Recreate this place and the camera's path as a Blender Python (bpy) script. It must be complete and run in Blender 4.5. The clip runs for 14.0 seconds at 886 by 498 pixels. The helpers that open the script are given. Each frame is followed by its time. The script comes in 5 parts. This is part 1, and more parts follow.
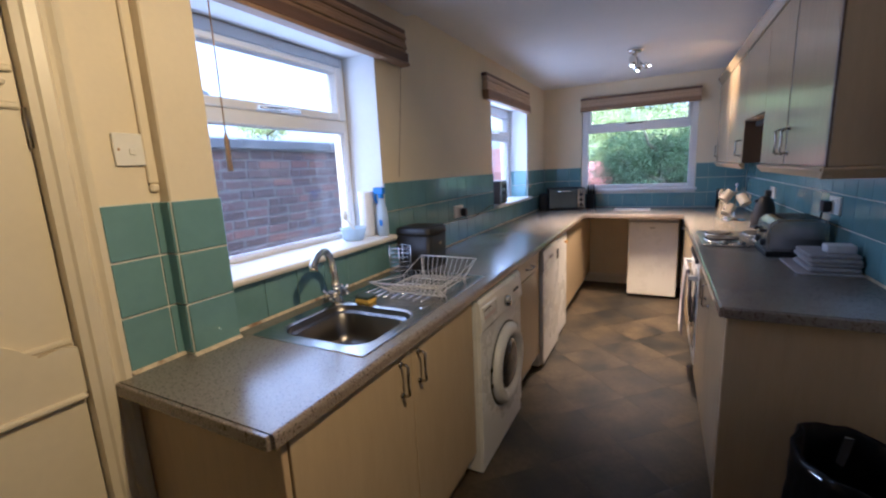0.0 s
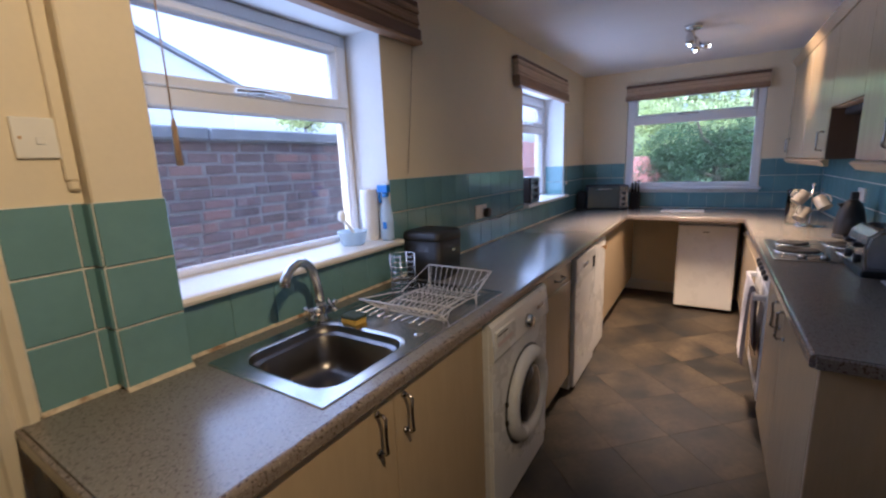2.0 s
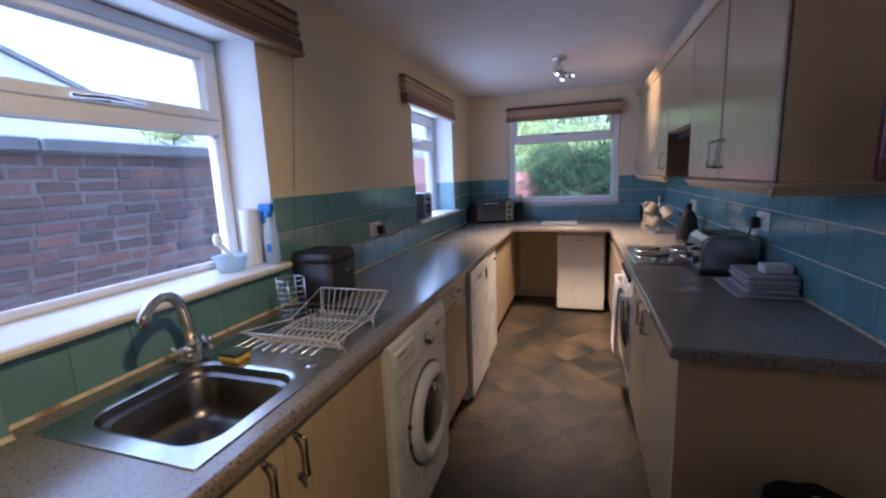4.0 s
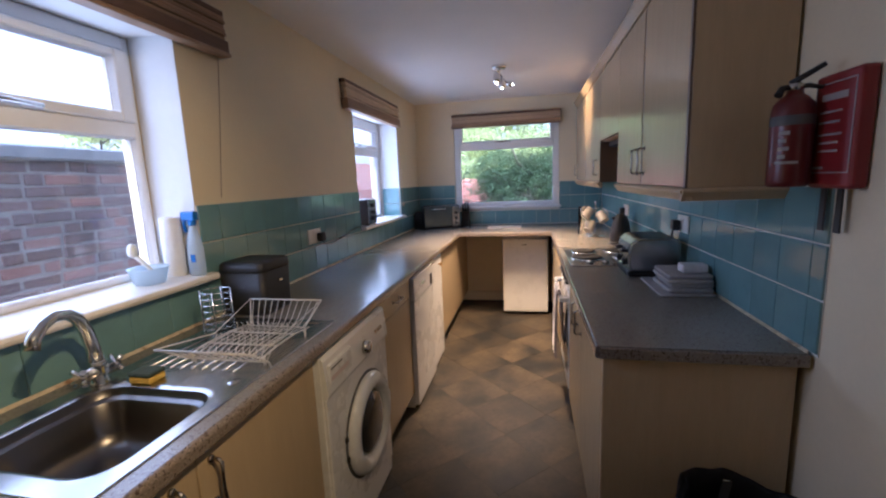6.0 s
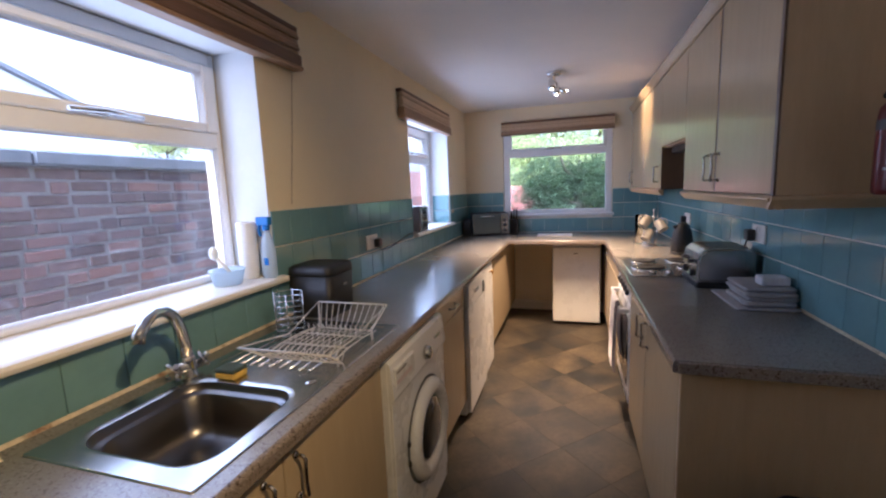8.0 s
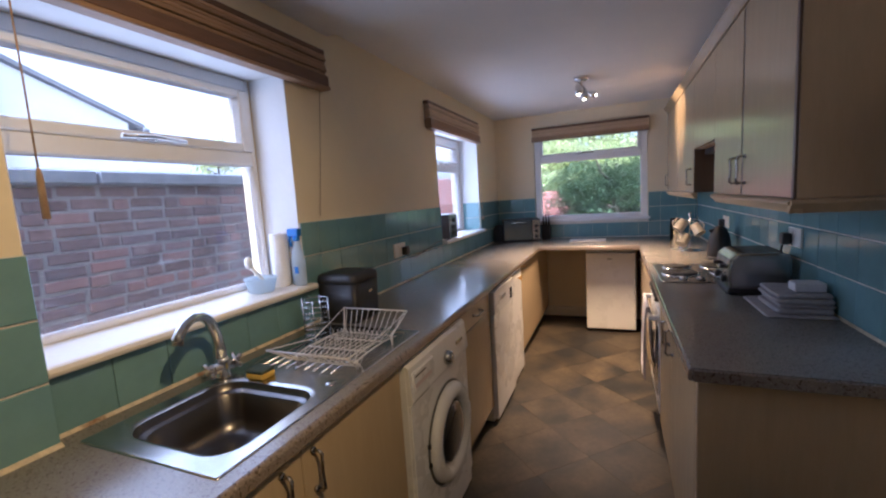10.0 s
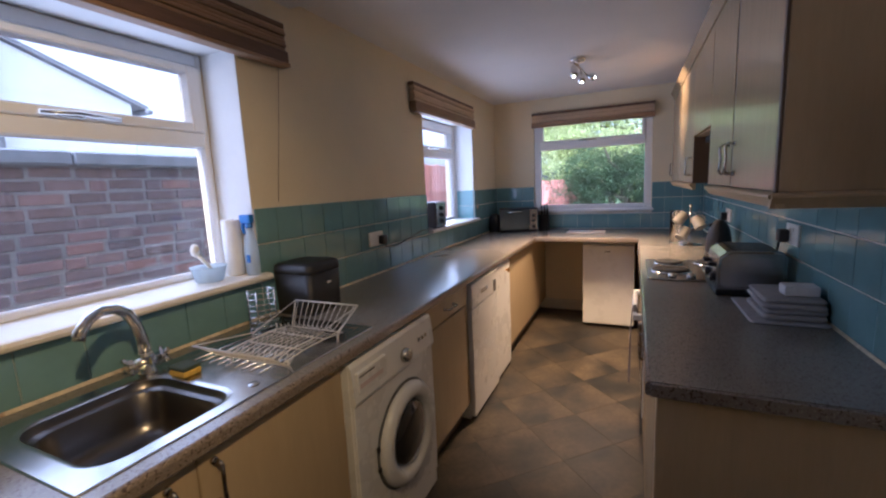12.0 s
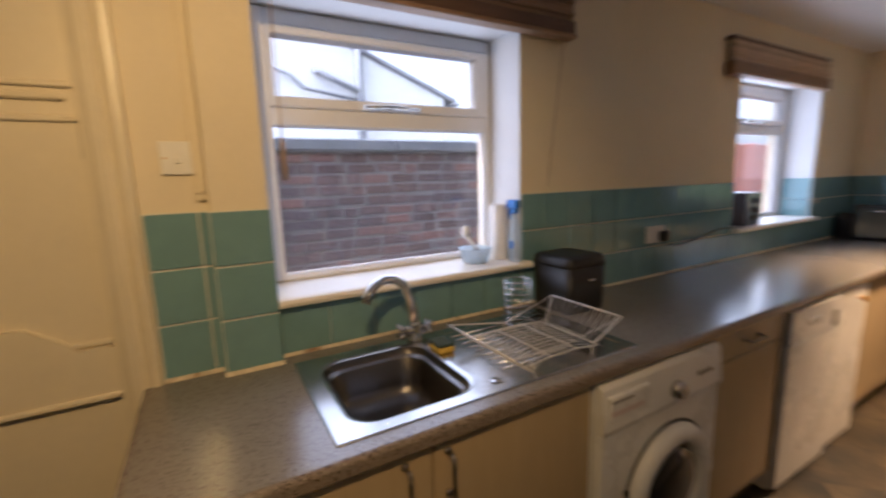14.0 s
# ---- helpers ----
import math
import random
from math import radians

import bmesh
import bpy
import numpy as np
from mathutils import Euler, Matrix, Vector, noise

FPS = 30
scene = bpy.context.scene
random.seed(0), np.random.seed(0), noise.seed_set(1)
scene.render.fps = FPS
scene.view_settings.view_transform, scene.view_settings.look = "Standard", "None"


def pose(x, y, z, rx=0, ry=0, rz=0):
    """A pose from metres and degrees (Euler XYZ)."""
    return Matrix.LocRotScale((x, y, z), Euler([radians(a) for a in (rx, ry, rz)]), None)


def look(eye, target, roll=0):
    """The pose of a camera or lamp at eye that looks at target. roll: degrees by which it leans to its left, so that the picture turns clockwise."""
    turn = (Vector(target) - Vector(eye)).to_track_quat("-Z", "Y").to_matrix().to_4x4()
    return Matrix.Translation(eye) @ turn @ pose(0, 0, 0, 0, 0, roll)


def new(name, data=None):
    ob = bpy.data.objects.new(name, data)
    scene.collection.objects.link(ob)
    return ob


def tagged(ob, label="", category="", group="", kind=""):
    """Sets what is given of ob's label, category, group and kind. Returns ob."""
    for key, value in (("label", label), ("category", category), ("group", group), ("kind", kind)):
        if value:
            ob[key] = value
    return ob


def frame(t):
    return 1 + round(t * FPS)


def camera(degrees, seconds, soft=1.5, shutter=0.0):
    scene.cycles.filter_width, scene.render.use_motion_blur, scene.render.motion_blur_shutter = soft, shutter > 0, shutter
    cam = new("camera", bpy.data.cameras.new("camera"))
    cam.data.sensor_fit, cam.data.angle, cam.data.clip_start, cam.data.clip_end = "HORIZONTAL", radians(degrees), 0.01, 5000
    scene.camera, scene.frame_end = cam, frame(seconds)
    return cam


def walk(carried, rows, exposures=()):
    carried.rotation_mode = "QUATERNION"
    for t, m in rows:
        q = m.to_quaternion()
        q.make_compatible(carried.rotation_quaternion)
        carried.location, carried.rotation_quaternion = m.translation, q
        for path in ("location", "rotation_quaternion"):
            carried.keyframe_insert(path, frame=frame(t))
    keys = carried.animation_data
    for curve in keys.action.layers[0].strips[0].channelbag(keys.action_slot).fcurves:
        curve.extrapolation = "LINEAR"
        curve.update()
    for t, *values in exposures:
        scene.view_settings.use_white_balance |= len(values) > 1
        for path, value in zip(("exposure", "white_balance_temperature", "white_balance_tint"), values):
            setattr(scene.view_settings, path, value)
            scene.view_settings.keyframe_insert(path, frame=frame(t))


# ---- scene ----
cam = camera(93.1, 14.0, soft=2.2, shutter=0.5)
PATH = [
    (0, (1.275, 1.378, 1.413), (0.367, 3.121, 1.043), -2.7),
    (0.5, (1.223, 1.439, 1.417), (0.278, 3.164, 1.052), -2.3),
    (1, (1.22, 1.551, 1.416), (0.203, 3.234, 1.048), -2.3),
    (1.5, (1.243, 1.641, 1.418), (0.13, 3.262, 1.053), -1.8),
    (2, (1.229, 1.704, 1.413), (0.171, 3.356, 1.024), -2.3),
    (2.5, (1.195, 1.735, 1.42), (0.24, 3.456, 1.067), -2.7),
    (3, (1.19, 1.745, 1.415), (0.355, 3.526, 1.055), -2.8),
    (3.5, (1.2, 1.747, 1.417), (0.485, 3.582, 1.068), -2.2),
    (4, (1.217, 1.742, 1.42), (0.6, 3.614, 1.081), -2.3),
    (4.2, (1.226, 1.741, 1.42), (0.655, 3.628, 1.084), -2.4),
    (6.3, (1.286, 1.77, 1.418), (0.88, 3.703, 1.103), -2.3),
    (6.5, (1.278, 1.768, 1.419), (0.831, 3.694, 1.115), -2.3),
    (6.6, (1.258, 1.752, 1.428), (0.794, 3.674, 1.126), -2.6),
    (7, (1.253, 1.754, 1.42), (0.723, 3.66, 1.122), -2.5),
    (7.5, (1.227, 1.746, 1.418), (0.66, 3.643, 1.136), -2.5),
    (8, (1.194, 1.743, 1.421), (0.605, 3.634, 1.141), -2.3),
    (8.2, (1.177, 1.74, 1.422), (0.575, 3.628, 1.148), -2.6),
    (10.3, (1.349, 1.713, 1.431), (0.554, 3.532, 1.185), -2.9),
    (10.5, (1.393, 1.708, 1.425), (0.578, 3.513, 1.148), -2.5),
    (11, (1.433, 1.708, 1.415), (0.576, 3.49, 1.11), -3.1),
    (11.5, (1.433, 1.788, 1.409), (0.579, 3.57, 1.105), -3.6),
    (12, (1.441, 1.923, 1.419), (0.617, 3.721, 1.122), -2.7),
    (12.5, (1.449, 1.967, 1.425), (0.601, 3.752, 1.119), -3.8),
    (13, (1.429, 2.027, 1.425), (0.35, 3.685, 1.133), -3.3),
    (13.5, (1.392, 2.086, 1.412), (0.031, 3.524, 1.13), -2.8),
    (14, (1.331, 2.074, 1.43), (-0.388, 3.042, 1.102), -1.7),
]
EXPOSURES = [(0.0, 2.26, 4350, 17), (1.0, 2.06, 4400, 19), (2.0, 1.96, 4400, 20), (4.0, 1.89, 4350, 21), (6.5, 2.28, 4650, 20), (7.5, 2.34, 4650, 20), (10.5, 2.01, 4700, 21), (11.0, 2.01, 4700, 21), (12.5, 1.91, 4800, 21), (13.5, 1.90, 5100, 21), (14.0, 1.84, 5250, 20)]
walk(cam, [(t, look(eye, target, roll)) for t, eye, target, roll in PATH], EXPOSURES)

# ---- light ----
world = bpy.data.worlds.new("world")
scene.world = world
world.use_nodes = True
wn = world.node_tree.nodes
sky = wn.new("ShaderNodeTexSky")
sky.sky_type = "NISHITA"
sky.sun_disc = False
sky.sun_elevation, sky.sun_rotation = radians(50), radians(178)
sky.air_density, sky.dust_density, sky.ozone_density = 1.0, 5.0, 1.0
wn["Background"].inputs["Strength"].default_value = 0.15
haze = wn.new("ShaderNodeHueSaturation")
haze.inputs["Saturation"].default_value = 0.3
world.node_tree.links.new(sky.outputs["Color"], haze.inputs["Color"])
world.node_tree.links.new(haze.outputs["Color"], wn["Background"].inputs["Color"])


def sun_lamp(strength, angle, elevation, rotation, colour):
    data = bpy.data.lights.new("sun", "SUN")
    data.energy, data.angle, data.color = strength, radians(angle), colour
    ob = new("sun", data)
    e, r = radians(elevation), radians(rotation)
    way = Vector((math.sin(r) * math.cos(e), math.cos(r) * math.cos(e), math.sin(e)))
    ob.matrix_world = look(way * 30, (0, 0, 0))
    return ob


sun_lamp(2.0, 8, 50, 178, (1.0, 0.96, 0.9))


def lamp_light(name, place, watts, radius, colour, aim=None, cone=100, blend=0.6):
    data = bpy.data.lights.new(name, "SPOT" if aim else "POINT")
    data.energy, data.shadow_soft_size, data.color = watts, radius, colour
    ob = new(name, data)
    if aim:
        data.spot_size, data.spot_blend = radians(cone), blend
        ob.matrix_world = look(place, aim)
    else:
        ob.location = place
    return ob


WARM = (1.0, 0.59, 0.235)
lamp_light("downlight_light", (1.41, 1.965, 2.125), 16, 0.03, (1.0, 0.60, 0.19), (0.0, 2.20, 1.05), 100, 0.8)



def sky_light(place, aim, width, height, watts):
    """Daylight that a window's opening lets in."""
    data = bpy.data.lights.new("window_daylight", "AREA")
    data.shape, data.size, data.size_y = "RECTANGLE", width, height
    data.energy, data.color = watts, (0.93, 0.96, 1.0)
    new("window_daylight", data).matrix_world = look(place, aim)


sky_light((-0.178, 2.72, 1.54), (0.822, 2.72, 1.54), 0.84, 0.84, 0.9)
sky_light((-0.178, 5.33, 1.54), (0.822, 5.33, 1.54), 0.84, 0.84, 1.9)

# ---- materials ----


def material(name, base, rough=0.5, metal=0.0, vary=0.12, scale=8.0, bump=0.0, bump_scale=60.0, spec=0.5, coat=0.0,
             per_piece=0.0, per_island=0.0, stretch=(1, 1, 1), second=None, second_scale=3.0, second_edge=(0.45, 0.65)):
    """A surface with two scales of variation, and a fine relief."""
    m = bpy.data.materials.new(name)
    m.use_nodes = True
    n, link = m.node_tree.nodes, m.node_tree.links.new
    b = n["Principled BSDF"]
    b.inputs["Roughness"].default_value, b.inputs["Metallic"].default_value = rough, metal
    b.inputs["Specular IOR Level"].default_value, b.inputs["Coat Weight"].default_value = spec, coat
    co = n.new("ShaderNodeTexCoord")
    mp = n.new("ShaderNodeMapping")
    mp.inputs["Scale"].default_value = stretch
    place = co.outputs["Object"]
    if per_piece:
        where, shift = n.new("ShaderNodeObjectInfo"), n.new("ShaderNodeVectorMath")
        link(place, shift.inputs[0]), link(where.outputs["Location"], shift.inputs[1])
        place = shift.outputs["Vector"]
    link(place, mp.inputs["Vector"])
    nz = n.new("ShaderNodeTexNoise")
    nz.inputs["Scale"].default_value, nz.inputs["Detail"].default_value, nz.inputs["Roughness"].default_value = scale, 5, 0.65
    link(mp.outputs["Vector"], nz.inputs["Vector"])
    fine = n.new("ShaderNodeTexNoise")
    fine.inputs["Scale"].default_value, fine.inputs["Detail"].default_value = bump_scale, 3
    link(mp.outputs["Vector"], fine.inputs["Vector"])
    total = n.new("ShaderNodeMath")
    total.operation = "MULTIPLY_ADD"
    link(fine.outputs["Fac"], total.inputs[0])
    total.inputs[1].default_value = 0.35
    link(nz.outputs["Fac"], total.inputs[2])
    value = n.new("ShaderNodeMapRange")
    value.inputs["From Min"].default_value, value.inputs["From Max"].default_value = 0.4, 0.95
    value.inputs["To Min"].default_value, value.inputs["To Max"].default_value = 1 - vary, 1 + vary
    link(total.outputs[0], value.inputs["Value"])
    last = value.outputs["Result"]
    for amount, node, socket in ((per_piece, "ShaderNodeObjectInfo", "Random"), (per_island, "ShaderNodeNewGeometry", "Random Per Island")):
        if amount:
            info = n.new(node)
            r = n.new("ShaderNodeMapRange")
            r.inputs["To Min"].default_value, r.inputs["To Max"].default_value = 1 - amount, 1 + amount
            link(info.outputs[socket], r.inputs["Value"])
            mul = n.new("ShaderNodeMath")
            mul.operation = "MULTIPLY"
            link(last, mul.inputs[0]), link(r.outputs["Result"], mul.inputs[1])
            last = mul.outputs[0]
    hue = n.new("ShaderNodeHueSaturation")
    hue.inputs["Color"].default_value = (*base, 1)
    link(last, hue.inputs["Value"])
    out = hue.outputs["Color"]
    if second:
        big = n.new("ShaderNodeTexNoise")
        big.inputs["Scale"].default_value, big.inputs["Detail"].default_value = second_scale, 6
        link(place, big.inputs["Vector"])
        edge = n.new("ShaderNodeMapRange")
        edge.inputs["From Min"].default_value, edge.inputs["From Max"].default_value = second_edge
        link(big.outputs["Fac"], edge.inputs["Value"])
        mix = n.new("ShaderNodeMix")
        mix.data_type = "RGBA"
        link(edge.outputs["Result"], mix.inputs["Factor"])
        link(out, mix.inputs["A"])
        mix.inputs["B"].default_value = (*second, 1)
        out = mix.outputs["Result"]
    link(out, b.inputs["Base Color"])
    rr = n.new("ShaderNodeMapRange")
    rr.inputs["To Min"].default_value, rr.inputs["To Max"].default_value = max(0.02, rough * 0.8), min(1, rough * 1.2)
    link(nz.outputs["Fac"], rr.inputs["Value"])
    link(rr.outputs["Result"], b.inputs["Roughness"])
    if bump:
        bp = n.new("ShaderNodeBump")
        bp.inputs["Strength"].default_value, bp.inputs["Distance"].default_value = bump, 0.004
        link(total.outputs[0], bp.inputs["Height"])
        link(bp.outputs["Normal"], b.inputs["Normal"])
    return m


def speckled(name, base, dark, light, rough):
    """Laminate with fine dark and light flecks."""
    m = material(name, base, rough, vary=0.04, scale=3)
    n, link = m.node_tree.nodes, m.node_tree.links.new
    b = n["Principled BSDF"]
    before = b.inputs["Base Color"].links[0].from_socket
    co = n.new("ShaderNodeTexCoord")
    for scale, colour, lo, hi in ((150, dark, 0.56, 0.64), (230, light, 0.6, 0.68)):
        nz = n.new("ShaderNodeTexNoise")
        nz.inputs["Scale"].default_value, nz.inputs["Detail"].default_value = scale, 2
        link(co.outputs["Object"], nz.inputs["Vector"])
        e = n.new("ShaderNodeMapRange")
        e.inputs["From Min"].default_value, e.inputs["From Max"].default_value = lo, hi
        link(nz.outputs["Fac"], e.inputs["Value"])
        mix = n.new("ShaderNodeMix")
        mix.data_type = "RGBA"
        link(e.outputs["Result"], mix.inputs["Factor"]), link(before, mix.inputs["A"])
        mix.inputs["B"].default_value = (*colour, 1)
        before = mix.outputs["Result"]
    link(before, b.inputs["Base Color"])
    return m


def glass_material(name, tint=(1, 1, 1), rough=0.0):
    m = bpy.data.materials.new(name)
    m.use_nodes = True
    b = m.node_tree.nodes["Principled BSDF"]
    b.inputs["Base Color"].default_value = (*tint, 1)
    b.inputs["Roughness"].default_value, b.inputs["Transmission Weight"].default_value, b.inputs["IOR"].default_value = rough, 1.0, 1.45
    return m


def see_through(m, amount, colour):
    """Lets part of the light that falls on the far side come through, scattered: a veil of glare on window glass, thin
    leaves.
    """
    n, link = m.node_tree.nodes, m.node_tree.links.new
    thin, mix = n.new("ShaderNodeBsdfTranslucent"), n.new("ShaderNodeMixShader")
    thin.inputs["Color"].default_value = (*colour, 1)
    mix.inputs["Fac"].default_value = amount
    link(n["Principled BSDF"].outputs["BSDF"], mix.inputs[1]), link(thin.outputs["BSDF"], mix.inputs[2])
    link(mix.outputs["Shader"], n["Material Output"].inputs["Surface"])


def glowing(name, colour, strength):
    m = bpy.data.materials.new(name)
    m.use_nodes = True
    b = m.node_tree.nodes["Principled BSDF"]
    b.inputs["Base Color"].default_value = (*colour, 1)
    b.inputs["Emission Color"].default_value = (*colour, 1)
    b.inputs["Emission Strength"].default_value = strength
    return m


PAINT = material("cream wall paint", (0.76, 0.67, 0.48), 0.75, vary=0.05, scale=2.5, bump=0.12, bump_scale=70)
CEILING = material("white ceiling paint", (0.78, 0.76, 0.74), 0.85, vary=0.04, scale=2.0, bump=0.1, bump_scale=50)
REVEAL = material("white reveal paint", (0.72, 0.715, 0.70), 0.7, vary=0.04, scale=4, bump=0.08)
GLOSS = material("cream gloss paint", (0.74, 0.66, 0.48), 0.35, vary=0.05, scale=3, bump=0.04, bump_scale=40)
SILLPAINT = material("off-white sill gloss", (0.80, 0.76, 0.68), 0.35, vary=0.06, scale=6, bump=0.04)
UPVC = material("white plastic frame", (0.80, 0.81, 0.83), 0.3, vary=0.03, scale=5)
PLASTIC = material("white switch plastic", (0.80, 0.78, 0.72), 0.3, vary=0.03, scale=20)
APPLIANCE = material("white enamel", (0.74, 0.735, 0.725), 0.28, vary=0.012, scale=4, coat=0.2)
TILE = material("teal glazed tile", (0.170, 0.305, 0.330), 0.08, vary=0.10, scale=9, bump=0.025, bump_scale=10, per_piece=0.07, spec=0.6)
GROUT = material("pale grout", (0.72, 0.70, 0.64), 0.9, vary=0.15, scale=12, bump=0.3, bump_scale=200)
SEALANT = material("cream sealant", (0.62, 0.54, 0.38), 0.6, vary=0.25, scale=30, bump=0.4, second=(0.22, 0.13, 0.06), second_scale=18, second_edge=(0.55, 0.7))
WORKTOP = speckled("grey speckled laminate", (0.215, 0.195, 0.165), (0.135, 0.118, 0.098), (0.29, 0.265, 0.225), 0.24)
WORKTOP.node_tree.nodes["Principled BSDF"].inputs["Specular IOR Level"].default_value = 0.85
EDGE = speckled("brown speckled edge", (0.20, 0.165, 0.135), (0.07, 0.05, 0.04), (0.36, 0.30, 0.24), 0.16)
EDGE.node_tree.nodes["Principled BSDF"].inputs["Specular IOR Level"].default_value = 0.8
DOORS = material("pale maple laminate", (0.42, 0.325, 0.19), 0.24, spec=0.35, vary=0.06, scale=5, stretch=(6, 6, 0.8), bump=0.02, bump_scale=30)
ENDPANEL = material("maple end panel", (0.50, 0.37, 0.21), 0.4, vary=0.08, scale=5, stretch=(6, 6, 0.7), bump=0.03, bump_scale=30)
DARKWOOD = material("dark edge strip", (0.11, 0.068, 0.040), 0.45, vary=0.15, scale=20, stretch=(1, 1, 0.2))
PLINTH = material("brown plinth", (0.16, 0.12, 0.08), 0.5, vary=0.15, scale=10)
CHROME = material("chrome", (0.72, 0.72, 0.72), 0.12, 1.0, vary=0.05, scale=30)
HANDLE = material("dark nickel", (0.42, 0.39, 0.36), 0.2, 1.0, vary=0.1, scale=30)
STEEL = material("brushed stainless steel", (0.50, 0.49, 0.47), 0.24, 1.0, vary=0.1, scale=12, stretch=(1, 8, 1), bump=0.03, bump_scale=120)
BLACK = material("black plastic", (0.018, 0.017, 0.017), 0.5, vary=0.2, scale=12, bump=0.04)
BLACKGLOSS = material("black glass", (0.012, 0.012, 0.014), 0.08, vary=0.1, scale=5, coat=0.5)
BAG = material("black bin liner", (0.012, 0.012, 0.013), 0.3, vary=0.3, scale=16, bump=0.5, bump_scale=25)
BAMBOO = material("brown bamboo slat", (0.30, 0.19, 0.11), 0.55, vary=0.3, scale=12, stretch=(4, 0.6, 8), bump=0.2, bump_scale=80, per_piece=0.25)
BAMBOODARK = material("dark bamboo rail", (0.13, 0.075, 0.045), 0.5, vary=0.25, scale=12, stretch=(4, 0.6, 8), bump=0.2, bump_scale=80)
BAMBOOTAN = material("tan bamboo weave", (0.54, 0.40, 0.26), 0.6, vary=0.25, scale=12, stretch=(4, 0.6, 8), bump=0.2, bump_scale=80, per_piece=0.15)
CORD = material("tan cord", (0.36, 0.25, 0.15), 0.8, vary=0.2, scale=60)
FLOORTILE = material("stone effect vinyl", (0.084, 0.064, 0.039), 0.5, spec=0.35, vary=0.5, scale=5, bump=0.05, bump_scale=40, per_piece=0.34, second=(0.021, 0.0215, 0.022), second_scale=2.6, second_edge=(0.32, 0.64))
FLOORJOINT = material("vinyl joint", (0.050, 0.044, 0.037), 0.5, vary=0.15, scale=10)
SKIRT = material("white skirting paint", (0.72, 0.67, 0.56), 0.45, vary=0.05, scale=4)
RED = material("red painted metal", (0.11, 0.008, 0.009), 0.4, vary=0.08, scale=10, coat=0.3)
REDPLASTIC = material("red plastic", (0.22, 0.016, 0.018), 0.4, vary=0.06, scale=10)
WHITEPRINT = material("white print", (0.36, 0.33, 0.32), 0.6, vary=0.05)
CLOTH = material("grey tea towel cloth", (0.40, 0.38, 0.38), 0.95, vary=0.15, scale=40, bump=0.5, bump_scale=250)
TOWEL = material("white towel cloth", (0.70, 0.68, 0.70), 0.95, vary=0.12, scale=30, bump=0.5, bump_scale=200)
TOWELDARK = material("dark striped towel cloth", (0.08, 0.07, 0.09), 0.95, vary=0.2, scale=30, bump=0.5, bump_scale=200)
PAPER = material("white kitchen paper", (0.80, 0.79, 0.77), 0.95, vary=0.05, scale=30, bump=0.4, bump_scale=120)
BLUE = material("blue plastic", (0.03, 0.17, 0.55), 0.35, vary=0.1, scale=10)
# Same steel as the deck, with the shade inside the bowl put into its colour.
BOWLSTEEL = material("shade-darkened bowl steel", (0.19, 0.18, 0.175), 0.3, 1.0, vary=0.04, scale=5)
CLEAR = material("pale clear bottle plastic", (0.62, 0.68, 0.72), 0.2, vary=0.08, scale=12)
see_through(CLEAR, 0.5, (0.75, 0.85, 0.92))
GLASS = glass_material("glare-veiled window glass")
# Pale veil mixed into the clear panes imitates glare over the view outside.
see_through(GLASS, 0.010, (0.9, 0.9, 0.95))
DOORGLASS = material("smoked door glass", (0.02, 0.02, 0.022), 0.06, vary=0.1, scale=3, coat=0.6)
YELLOW = material("yellow sponge", (0.62, 0.42, 0.05), 0.95, vary=0.15, scale=60, bump=0.7, bump_scale=200)
SCOURER = material("dark scouring pad", (0.05, 0.07, 0.05), 0.95, vary=0.3, scale=80, bump=0.8, bump_scale=250)
WIRE = material("white coated wire", (0.55, 0.53, 0.49), 0.4, vary=0.06, scale=20)
CREAMPOT = material("cream glazed mug", (0.38, 0.35, 0.30), 0.25, vary=0.1, scale=10)
BRICK = material("weathered red brick", (0.118, 0.082, 0.076), 0.95, vary=0.35, scale=14, bump=0.7, bump_scale=60, per_piece=0.3, per_island=0.3, second=(0.085, 0.068, 0.074), second_scale=2.2, second_edge=(0.45, 0.68))
bn_, bl_ = BRICK.node_tree.nodes, BRICK.node_tree.links.new
clay = bn_.new("ShaderNodeMix")
clay.data_type = "RGBA"
clay_pick = bn_.new("ShaderNodeObjectInfo")
clay_edge = bn_.new("ShaderNodeMapRange")
clay_edge.inputs["From Min"].default_value, clay_edge.inputs["From Max"].default_value = 0.55, 1.0
bl_(clay_pick.outputs["Random"], clay_edge.inputs["Value"]), bl_(clay_edge.outputs["Result"], clay.inputs["Factor"])
bl_(bn_["Principled BSDF"].inputs["Base Color"].links[0].from_socket, clay.inputs["A"])
clay.inputs["B"].default_value = (0.175, 0.096, 0.080, 1)
bl_(clay.outputs["Result"], bn_["Principled BSDF"].inputs["Base Color"])
MORTAR = material("grey mortar", (0.168, 0.158, 0.160), 0.95, vary=0.25, scale=10, bump=0.5, bump_scale=90)
COPING = material("grey concrete coping", (0.15, 0.16, 0.175), 0.9, vary=0.25, scale=8, bump=0.5, bump_scale=60)
RENDER = material("white house render", (0.80, 0.80, 0.78), 0.9, vary=0.06, scale=4, bump=0.2)
SLATE = material("grey roof slate", (0.26, 0.26, 0.27), 0.7, vary=0.2, scale=4)
PIPE = material("grey downpipe", (0.22, 0.225, 0.235), 0.5, vary=0.1, scale=6)
GRASS = material("rough lawn", (0.075, 0.11, 0.03), 0.95, vary=0.4, scale=3, bump=0.6, bump_scale=30)
PAVING = material("concrete yard", (0.25, 0.24, 0.225), 0.95, vary=0.25, scale=3, bump=0.4, bump_scale=50)
